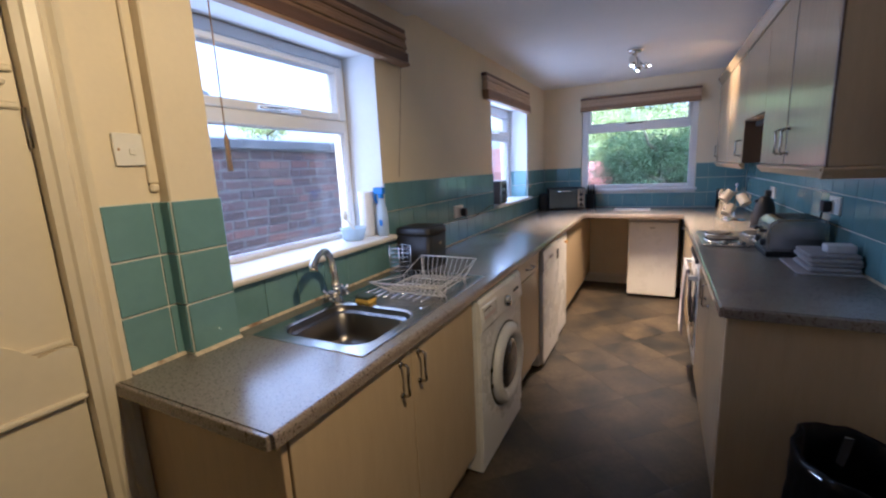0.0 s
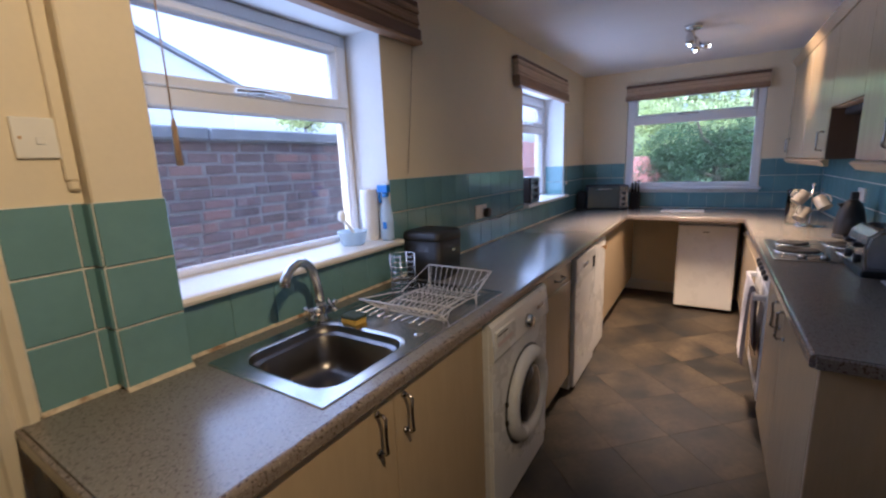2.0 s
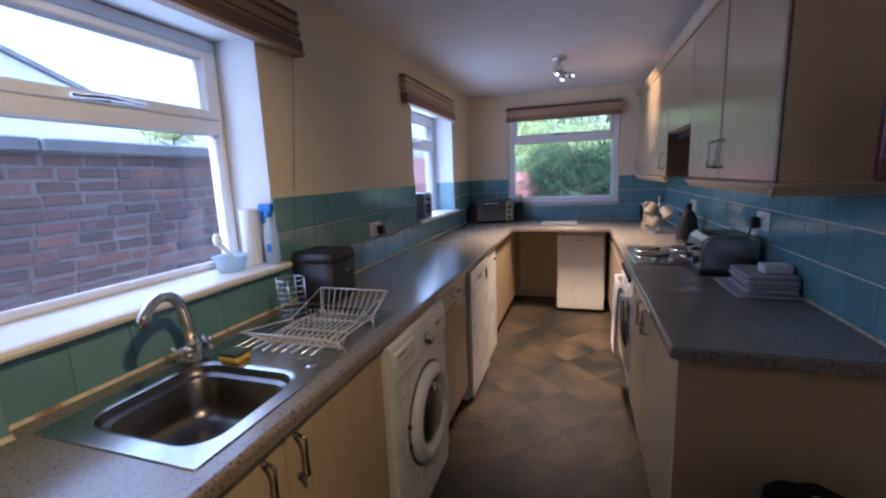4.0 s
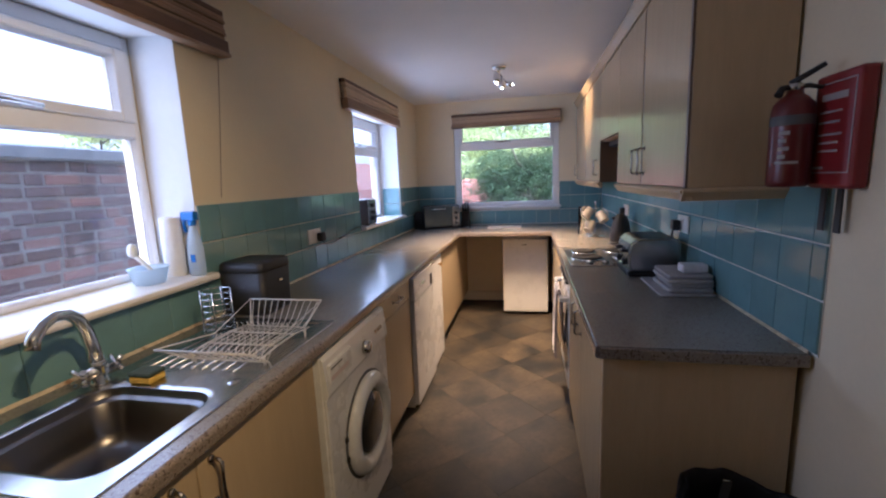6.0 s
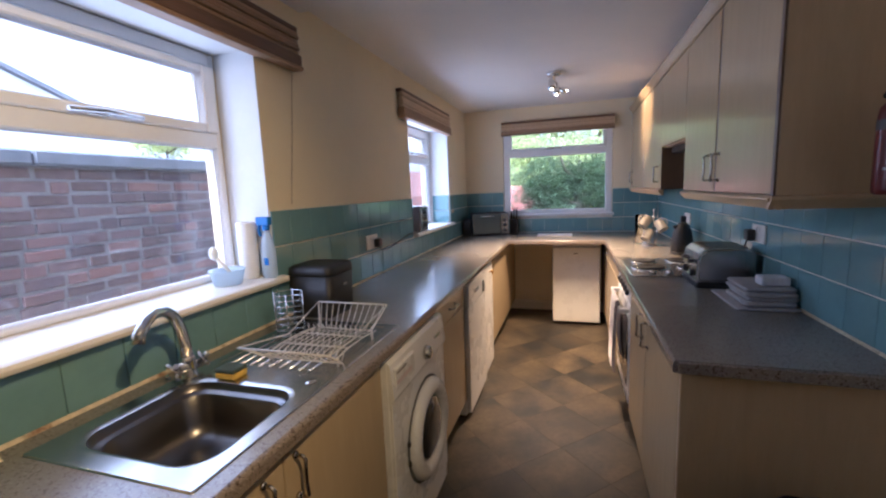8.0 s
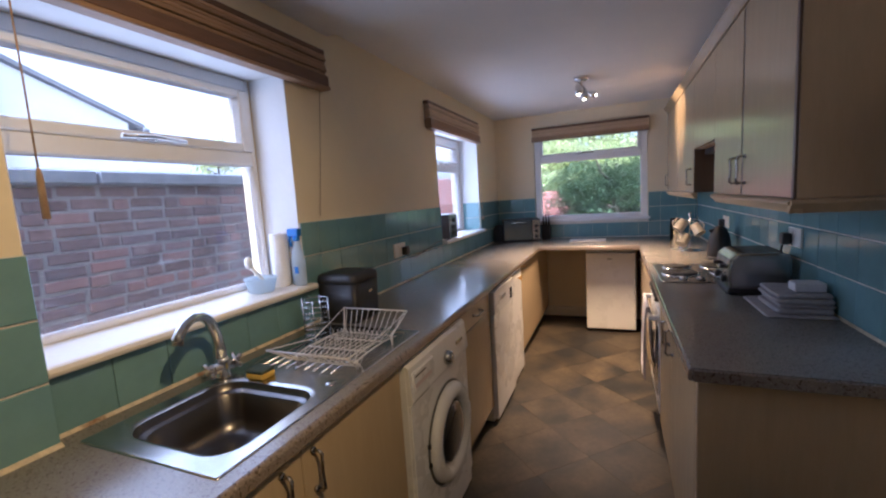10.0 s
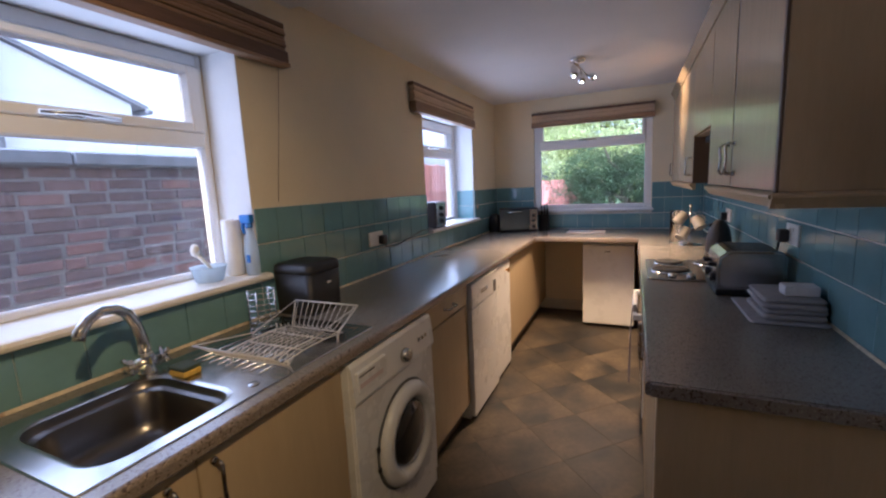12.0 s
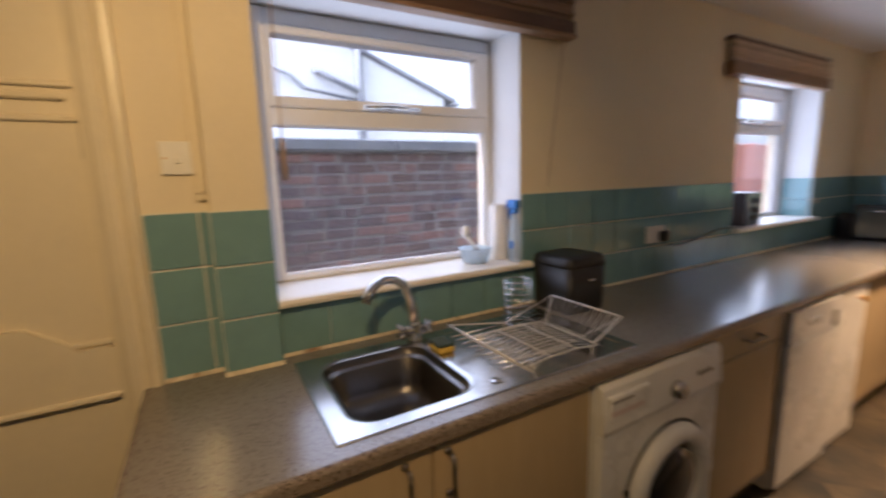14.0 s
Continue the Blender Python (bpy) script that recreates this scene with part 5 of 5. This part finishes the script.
# ---- blinds ----
def blind(axis, face, out, a, b, z0, z1, label, weave):
    """A drawn-up bamboo roman blind: rail, a stack of folded slats, dark hem and cords."""
    at = (face, (a + b) / 2, z0) if axis == "y" else ((a + b) / 2, face, z0)
    bl = thing("roman_blind", at, label, "blind", group="bamboo blinds")

    def slat(name, d0, d1, u, v, p, q, mat, lab="", bev=0.003):
        lo, hi = sorted((face + out * d0, face + out * d1))
        bm = box(B(), lo, hi, u, v, p, q, bev) if axis == "y" else box(B(), u, v, lo, hi, p, q, bev)
        return part(name, bm, mat, bl, lab)

    h = z1 - z0
    slat("head_rail", 0.001, 0.045, a, b, z1 - 0.022, z1, BAMBOODARK, "dark wooden head rail")
    for k in range(6):
        q = z1 - 0.024 - k * h * 0.085
        slat("slat", 0.008 + 0.002 * (k % 2), 0.046 + 0.004 * ((k + 1) % 3), a + 0.004, b - 0.004, q - h * 0.078, q, weave)
    base = z1 - 0.024 - 6 * h * 0.085
    slat("hem", 0.006, 0.058, a + 0.002, b - 0.002, z0 + h * 0.09, base - 0.002, BAMBOODARK if weave is BAMBOO else BAMBOO, "folded hem")
    slat("bottom_rail", 0.010, 0.064, a, b, z0, z0 + h * 0.085, BAMBOO, "tan bottom rail")
    return bl


b1 = blind("y", 0.0, 1, 2.24, 3.425, 1.962, 2.145, "brown bamboo roman blind drawn up above the sink window", BAMBOO)
b2 = blind("y", 0.0, 1, 4.605, 5.81, 1.942, 2.142, "brown bamboo roman blind drawn up above the second window", BAMBOOTAN)
b3 = blind("x", FAR, -1, 0.428, 1.612, 1.985, 2.13, "brown bamboo roman blind drawn up above the garden window", BAMBOOTAN)
bm = tube(B(), [(0.055, 2.285, 1.97), (0.054, 2.285, 1.77), (0.052, 2.285, 1.56)], 0.0022, 6)
part("pull_cord", bm, CORD, b1, "tan pull cord")
bm = tube(B(), [(0.052, 2.285, 1.56), (0.052, 2.285, 1.54), (0.052, 2.285, 1.44)], [0.003, 0.007, 0.0085], 10)
part("cord_toggle", bm, CORD, b1, "turned wooden toggle")
part("pull_cord", tube(B(), [(0.03, 3.385, 1.97), (0.026, 3.35, 1.67), (0.02, 3.315, 1.385)], 0.0013, 6), BAMBOO, b1, "thin hanging cord")
part("pull_cord", tube(B(), [(0.03, 5.785, 1.95), (0.026, 5.845, 1.55), (0.022, 5.895, 1.22)], 0.0018, 6), BAMBOO, b2, "thin hanging cord")
part("cord_toggle", lathe(B(), [(0.003, 0.0), (0.010, 0.01), (0.008, 0.035), (0.002, 0.045)], (0.022, 5.897, 1.178), 10), CORD, b2, "turned wooden toggle")

# ---- lamps ----
sl = thing("ceiling_spotlight", (1.055, 5.34, CEIL), "chrome ceiling spotlight with three lit heads", "ceiling light")
part("rose", lathe(B(), [(0.055, 0.0), (0.055, -0.018), (0.045, -0.026), (0.001, -0.027)], (1.055, 5.24, CEIL), 24), CHROME, sl, "round chrome ceiling rose")
part("bar", tube(B(), [(1.040, 5.13, CEIL - 0.050), (1.055, 5.24, CEIL - 0.052), (1.09, 5.57, CEIL - 0.056)], 0.009, 10), CHROME, sl)
part("bar_stem", tube(B(), [(1.055, 5.24, CEIL - 0.02), (1.055, 5.24, CEIL - 0.052)], 0.010, 10), CHROME, sl)
for k, (x, y, dx, dy, dz, watts) in enumerate(((1.041, 5.14, 0.02, -0.02, -1, 50), (1.067, 5.35, 0.03, 0.0, -1, 58), (1.089, 5.56, 1.0, 0.05, -0.35, 15.0))):
    p = Vector((x, y, CEIL - 0.06))
    way = Vector((dx, dy, dz)).normalized()
    a, b = p + way * 0.010, p + way * (0.085 if k < 2 else 0.06)
    head = part("spot_head", tube(B(), [p, a, a + way * 0.01, b - way * 0.03, b], [0.008, 0.014, 0.022, 0.024, 0.027], 18), CHROME, sl, "chrome lamp head")
    part("bulb", tube(B(), [b - way * 0.004, b + way * 0.002, b + way * 0.006, b + way * 0.008], [0.009, 0.0085, 0.006, 0.003], 16), BULB, head, "lit reflector bulb")
    lamp_light("spot_light", b + way * 0.03, watts, 0.10 if k < 2 else 0.02, WARM, b + way * 2, 88 if k < 2 else 64, 0.9)

cl = thing("ceiling_light", (1.45, 1.98, CEIL - 0.035), "chrome single spotlight on the near ceiling turned to the door", "ceiling light")
p, aim = Vector((1.45, 1.972, CEIL - 0.13)), Vector((0.0, 2.20, 1.05))
way = (aim - p).normalized()
part("rose", lathe(B(), [(0.045, -0.035), (0.045, -0.05), (0.03, -0.058), (0.001, -0.059)], (1.45, 1.972, CEIL), 24), CHROME, cl, "round chrome ceiling rose")
part("bar_stem", tube(B(), [(1.45, 1.972, CEIL - 0.055), p], 0.008, 10), CHROME, cl)
head = part("spot_head", tube(B(), [p - way * 0.05, p - way * 0.045, p - way * 0.01, p + way * 0.03, p + way * 0.045], [0.010, 0.024, 0.030, 0.036, 0.040], 18, caps=False), CHROME, cl, "chrome lamp head")
part("bulb", tube(B(), [p + way * 0.0, p + way * 0.008, p + way * 0.011], [0.024, 0.022, 0.010], 16), BULB, head, "lit reflector bulb")

# ---- bin ----
bn = thing("waste_bin", (1.835, 2.85, 0.0), "round steel bin with a black liner over its rim", "bin")
cx, cy = 1.835, 2.85
part("bin_body", lathe(B(), [(0.135, 0.0), (0.140, 0.01), (0.158, 0.48), (0.160, 0.515), (0.153, 0.515), (0.132, 0.02), (0.001, 0.015)], (cx, cy, 0.0), 36), BLACK, bn)
part("rim", tube(B(), [(cx + 0.160 * math.cos(2 * math.pi * k / 40), cy + 0.160 * math.sin(2 * math.pi * k / 40), 0.520) for k in range(40)], 0.006, 8, closed=True), CHROME, bn, "chrome rim")
bm = B()
loops = []
for z, r in ((0.29, 0.168), (0.35, 0.173), (0.43, 0.171), (0.505, 0.170), (0.535, 0.168), (0.540, 0.160), (0.53, 0.150), (0.43, 0.144), (0.33, 0.135)):
    loop = []
    for k in range(48):
        a = 2 * math.pi * k / 48
        w = 0.006 * math.sin(7 * a + z * 20) + 0.004 * math.sin(13 * a)
        dz = (0.03 * math.sin(3 * a) + 0.015 * math.sin(8 * a)) if z < 0.33 and r > 0.15 else 0.006 * math.sin(5 * a)
        up = 0.035 * max(0, math.cos(a - radians(140))) ** 3 if 0.50 < z else 0
        loop.append((cx + (r + w) * math.cos(a), cy + (r + w) * math.sin(a), z + dz + up))
    loops.append(loop)
loft(bm, loops, False, False)
bmesh.ops.solidify(bm, geom=bm.faces[:], thickness=0.001)
part("bin_liner", bm, BAG, bn, "crumpled black bin liner")

# ---- outside ----
ground = tagged(part("ground", box(B(), -300, 300, -300, 300, -0.4, -0.14), PAVING), "concrete yard round the house", "ground", kind="structure")
lawn = tagged(part("lawn", box(B(), -1.7, 60, FAR + 1.2, 80, -0.14, -0.08), GRASS), "rough green lawn", "lawn", kind="structure")
BWX, BTOP = -1.97, 1.668
bw = thing("garden_wall", (BWX - 0.12, 5.0, -0.14), "weathered red brick boundary wall with a concrete coping", "wall")
part("mortar_core", box(B(), BWX - 0.22, BWX - 0.010, -1.0, 11.0, -0.14, BTOP), MORTAR, bw, "grey mortar")
for k in range(8):
    y = -1.0 + k * 1.5
    part("coping_stone", box(B(), BWX - 0.27, BWX + 0.05, y + 0.004, y + 1.496, BTOP, BTOP + 0.092, 0.012), COPING, bw, "grey concrete coping stone")


# neighbour's house across the alley
hs = thing("house", (-7.0, 9.0, -0.14), "white rendered house with a grey pitched roof", "house")
HX = -6.4
bm = B()
prism(bm, [(-2.0, -0.14), (6.55, -0.14), (6.55, 3.04), (-2.0, 6.36)], "x", HX - 5, HX)
part("wall", bm, RENDER, hs, "white rendered wall")
bm = B()
prism(bm, [(-2.1, 6.46), (6.80, 2.96), (6.80, 3.03), (-2.1, 6.53)], "x", HX - 5.2, HX + 0.06)
part("roof", bm, SLATE, hs, "grey slate roof edge")
part("gutter", box(B(), HX - 5.2, HX + 0.10, 6.74, 6.86, 2.90, 2.98, 0.02), PIPE, hs, "grey gutter end")
part("downpipe", tube(B(), [(HX + 0.10, 4.75, -0.1), (HX + 0.10, 4.75, 5.2)], 0.065, 10), PIPE, hs, "grey soil pipe")
part("branch_pipe", tube(B(), [(HX + 0.10, 4.75, 3.02), (HX + 0.11, 4.45, 3.14), (HX + 0.10, 4.03, 3.31), (HX + 0.02, 3.98, 3.34)], 0.055, 10), PIPE, hs, "grey branch pipe")
part("branch_pipe", tube(B(), [(HX + 0.09, 4.72, 2.88), (HX + 0.10, 3.77, 3.02), (HX + 0.10, 3.55, 3.21), (HX + 0.05, 3.30, 3.33)], 0.03, 8), PIPE, hs, "grey waste pipe")

# red fence at the end of the garden
fc = thing("garden_fence", (-0.8, 11.0, -0.08), "red painted close-boarded garden fence", "fence")
board = piece_mesh("board", 0.138, 0.02, 1.51, 0.004, FENCE)
for k in range(18):
    piece("board", board, fc, (-1.55 + k * 0.142, 10.4, 0.675 + 0.01 * math.sin(k * 2.3)))
side_board = piece_mesh("board", 0.02, 0.138, 1.85, 0.004, FENCE)
for k in range(26):
    piece("board", side_board, fc, (-1.62, 6.8 + k * 0.142, 0.845 + 0.01 * math.sin(k * 1.7)))
for x in (-1.5, -0.1):
    part("fence_post", box(B(), x - 0.05, x + 0.05, 10.42, 10.52, -0.1, 1.40, 0.005), FENCE, fc)


def foliage(bm, centre, radii, count, size, rng, squash=0.55):
    """Small bent leaves scattered through the outer part of a lumpy volume."""
    lumps = [(Vector((rng.uniform(-1, 1), rng.uniform(-1, 1), rng.uniform(-0.7, 1))).normalized() * rng.uniform(0.35, 0.86), rng.uniform(0.13, 0.34)) for _ in range(75)]
    c = Vector(centre)
    for _ in range(count):
        o, r = lumps[rng.randrange(len(lumps))]
        d = Vector((rng.gauss(0, 1), rng.gauss(0, 1), rng.gauss(0, 1))).normalized()
        p = o + d * r * rng.uniform(0.65, 1.05)
        p = c + Vector((p.x * radii[0], p.y * radii[1], p.z * radii[2]))
        if p.z < -0.05:
            continue
        u = (d + Vector((rng.uniform(-1, 1), rng.uniform(-1, 1), rng.uniform(-0.6, 0.3)))).normalized()
        v = u.cross(Vector((rng.uniform(-1, 1), rng.uniform(-1, 1), 1))).normalized()
        s = size * rng.uniform(0.6, 1.35)
        w = u.cross(v) * s * 0.12
        q = [bm.verts.new(p + a) for a in (-u * s, v * s * squash + w, u * s, -v * s * squash + w)]
        bm.faces.new(q)


def tree(name, label, base, height, radii, count, size, seed, mat, category):
    rng = random.Random(seed)
    t = thing(name, base, label, category)
    x, y, z = base
    bm = tube(B(), [(x, y, z - 0.1), (x + 0.04, y, z + height * 0.3), (x - 0.05, y + 0.05, z + height * 0.6), (x, y, z + height * 0.85)], [0.10, 0.08, 0.05, 0.02], 10)
    for k in range(9):
        a = k * 2.4
        h = height * (0.25 + 0.06 * k)
        tube(bm, [(x, y, z + h), (x + radii[0] * 0.35 * math.cos(a), y + radii[1] * 0.35 * math.sin(a), z + h + 0.25), (x + radii[0] * 0.5 * math.cos(a), y + radii[1] * 0.5 * math.sin(a), z + h + 0.6)], [0.035, 0.022, 0.008], 7)
    part("trunk", bm, BARK, t, "brown branching trunk")
    bm = B()
    foliage(bm, (x, y, z + height - radii[2] * 0.9), radii, count, size, rng)
    tagged(part("crown", bm, mat, t, "dense green leaves"), kind="stuff")
    return t


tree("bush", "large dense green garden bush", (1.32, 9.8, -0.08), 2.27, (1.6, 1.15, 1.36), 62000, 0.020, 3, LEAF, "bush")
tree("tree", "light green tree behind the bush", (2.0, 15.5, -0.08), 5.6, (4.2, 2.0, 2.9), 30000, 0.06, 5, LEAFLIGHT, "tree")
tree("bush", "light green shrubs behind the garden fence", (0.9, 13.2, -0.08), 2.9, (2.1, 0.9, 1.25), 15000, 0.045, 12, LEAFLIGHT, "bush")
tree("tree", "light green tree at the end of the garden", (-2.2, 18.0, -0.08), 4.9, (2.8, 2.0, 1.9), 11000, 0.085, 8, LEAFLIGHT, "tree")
tree("tree", "small light green tree over the boundary wall", (-12.5, 13.4, -0.08), 4.3, (1.5, 1.0, 0.8), 1300, 0.10, 9, LEAFLIGHT, "tree")

# ---- wall tiles and floor pieces ----
TS = 0.1525
tile_y = piece_mesh("tile", 0.007, TS - 0.0020, TS - 0.0056, 0.0016, TILE)
tile_x = piece_mesh("tile", TS - 0.0020, 0.007, TS - 0.0056, 0.0016, TILE)
ROWS_L = (0.9815, 1.1340, 1.2865)
bm = B()
for a in ((1.93, 2.085, 0.9, 1.362), (2.236, 3.19, 0.9, 1.0595), (3.19, 4.80, 0.9, 1.362), (4.80, 5.86, 0.9, 1.0595), (5.86, FAR, 0.9, 1.362)):
    box(bm, 0.0, 0.003, *a[:2], *a[2:])
box(bm, 0.0485, 0.0512, 2.082, 2.2350, 0.9, 1.362)
box(bm, 0.003, 0.0485, 2.0822, 2.0848, 0.9, 1.362)
grout_l = tagged(part("tiling_left", bm, GROUT), "teal square wall tiles with pale grout", "tiling", kind="structure")
bm = box(B(), 0.003, RIGHT, FAR - 0.003, FAR, 0.9, 1.0845)
box(bm, 0.003, WINF[0], FAR - 0.003, FAR, 1.0845, 1.362)
box(bm, WINF[1], RIGHT, FAR - 0.003, FAR, 1.0845, 1.362)
grout_f = tagged(part("tiling_far", bm, GROUT), "teal square wall tiles round the garden window", "tiling", kind="structure")
bm = box(B(), RIGHT - 0.003, RIGHT, 3.03, FAR - 0.003, 0.9, 1.3625)
grout_r = tagged(part("tiling_right", bm, GROUT), "teal square wall tiles below the wall cabinets", "tiling", kind="structure")


def tile_run(parent, axis, fixed, a, b, rows, start):
    """Rows of tiles from a to b, with cut tiles at the ends."""
    k = start
    while k < b - 0.012:
        u, v = max(k, a), min(k + TS, b)
        if v - u > 0.012:
            for z in rows:
                full = v - u > TS - 0.002
                if full:
                    me = tile_y if axis == "y" else tile_x
                else:
                    hgt = TS - 0.0056
                    w = v - u - 0.0020
                    me = piece_mesh("tile", 0.007 if axis == "y" else w, w if axis == "y" else 0.007, hgt, 0.0016, TILE)
                c = (u + v) / 2
                wob = random.uniform(-0.0004, 0.0004)
                piece("tile", me, parent, (fixed + wob, c, z) if axis == "y" else (c, fixed + wob, z))
        k += TS


tile_run(grout_l, "y", 0.0052, 1.932, 2.056, ROWS_L, 1.9310)
tile_run(grout_l, "y", 0.0052, 2.058, 2.080, ROWS_L, 2.058)
tile_run(grout_l, "y", 0.0535, 2.083, 2.2355, ROWS_L, 2.0830)
tile_run(grout_l, "x", 2.080, 0.009, 0.0498, ROWS_L, 0.006)
tile_run(grout_l, "y", 0.0052, 2.238, 3.189, ROWS_L[:1], 2.240)
tile_run(grout_l, "y", 0.0052, 3.192, 4.799, ROWS_L, 3.155)
tile_run(grout_l, "y", 0.0052, 4.8005, 5.859, ROWS_L[:1], 4.680)
tile_run(grout_l, "y", 0.0052, 5.862, FAR - 0.004, ROWS_L, 5.7475)
tile_run(grout_f, "x", FAR - 0.0062, 0.01, WINF[0] - 0.003, ROWS_L, 0.0)
tile_run(grout_f, "x", FAR - 0.0062, WINF[0] - 0.003, WINF[1] + 0.003, ROWS_L[:1], 0.4395)
tile_run(grout_f, "x", FAR - 0.0062, WINF[1] + 0.003, RIGHT - 0.01, ROWS_L, 1.563)
tile_run(grout_r, "y", RIGHT - 0.0052, 3.03, FAR - 0.01, ROWS_L, 3.0875 - TS)
# tiles that return into the second window's far reveal
for z in ROWS_L[1:]:
    piece("tile", piece_mesh("tile", 0.17, 0.006, TS - 0.0035, 0.0016, TILE), grout_l, (-0.09, 5.852, z))

# floor diamonds
HD = 0.2355
SIDE = HD * math.sqrt(2)
diamond = piece_mesh("floor_tile", SIDE - 0.0008, SIDE - 0.0008, 0.0036, 0.0004, FLOORTILE)
for i in range(-8, 9):
    for j in range(-30, 31):
        if (i + j) % 2:
            continue
        c = (0.903 + i * HD, 3.705 + HD + j * HD)
        if -0.1 < c[0] < RIGHT + 0.1 and BACK + 0.2 < c[1] < FAR + 0.1:
            piece("floor_tile", diamond, floor, (c[0], c[1], -0.0018), radians(45))

# bricks of the boundary wall: those opposite the window singly, the rest joined
rng = random.Random(4)
rows = 21
stretchers = [piece_mesh("brick", 0.105, length, height, 0.006, BRICK) for length in (0.232, 0.226, 0.218) for height in (0.071, 0.067, 0.063)]
headers = [piece_mesh("brick", 0.105, length, height, 0.006, BRICK) for length in (0.110, 0.104, 0.116) for height in (0.073, 0.068)]
rest = B()
made = 0
for r in range(rows):
    z = BTOP - 0.048 - r * 0.0855
    y = rng.uniform(0.0, 0.25)
    since = 0
    while y < 9.5:
        short = since > 0 and rng.random() < (0.45 if r % 3 else 0.2)
        since = 0 if short else since + 1
        length = 0.126 if short else 0.246
        c = y + length / 2
        px = BWX - 0.0555 + rng.uniform(-0.004, 0.004)
        if 2.6 < c < 6.6 and z > 0.42 and made < 300:
            piece("brick", rng.choice(headers if short else stretchers), bw, (px, c + rng.uniform(-0.004, 0.004), z + rng.uniform(-0.006, 0.006)), rng.uniform(-0.03, 0.03))
            made += 1
        else:
            h = rng.uniform(0.033, 0.037)
            box(rest, px - 0.0525, px + 0.0525, y + 0.006, y + length - 0.006, z - h, z + h)
        y += length
tagged(part("brickwork", rest, BRICK, bw, "weathered red bricks"), kind="stuff")
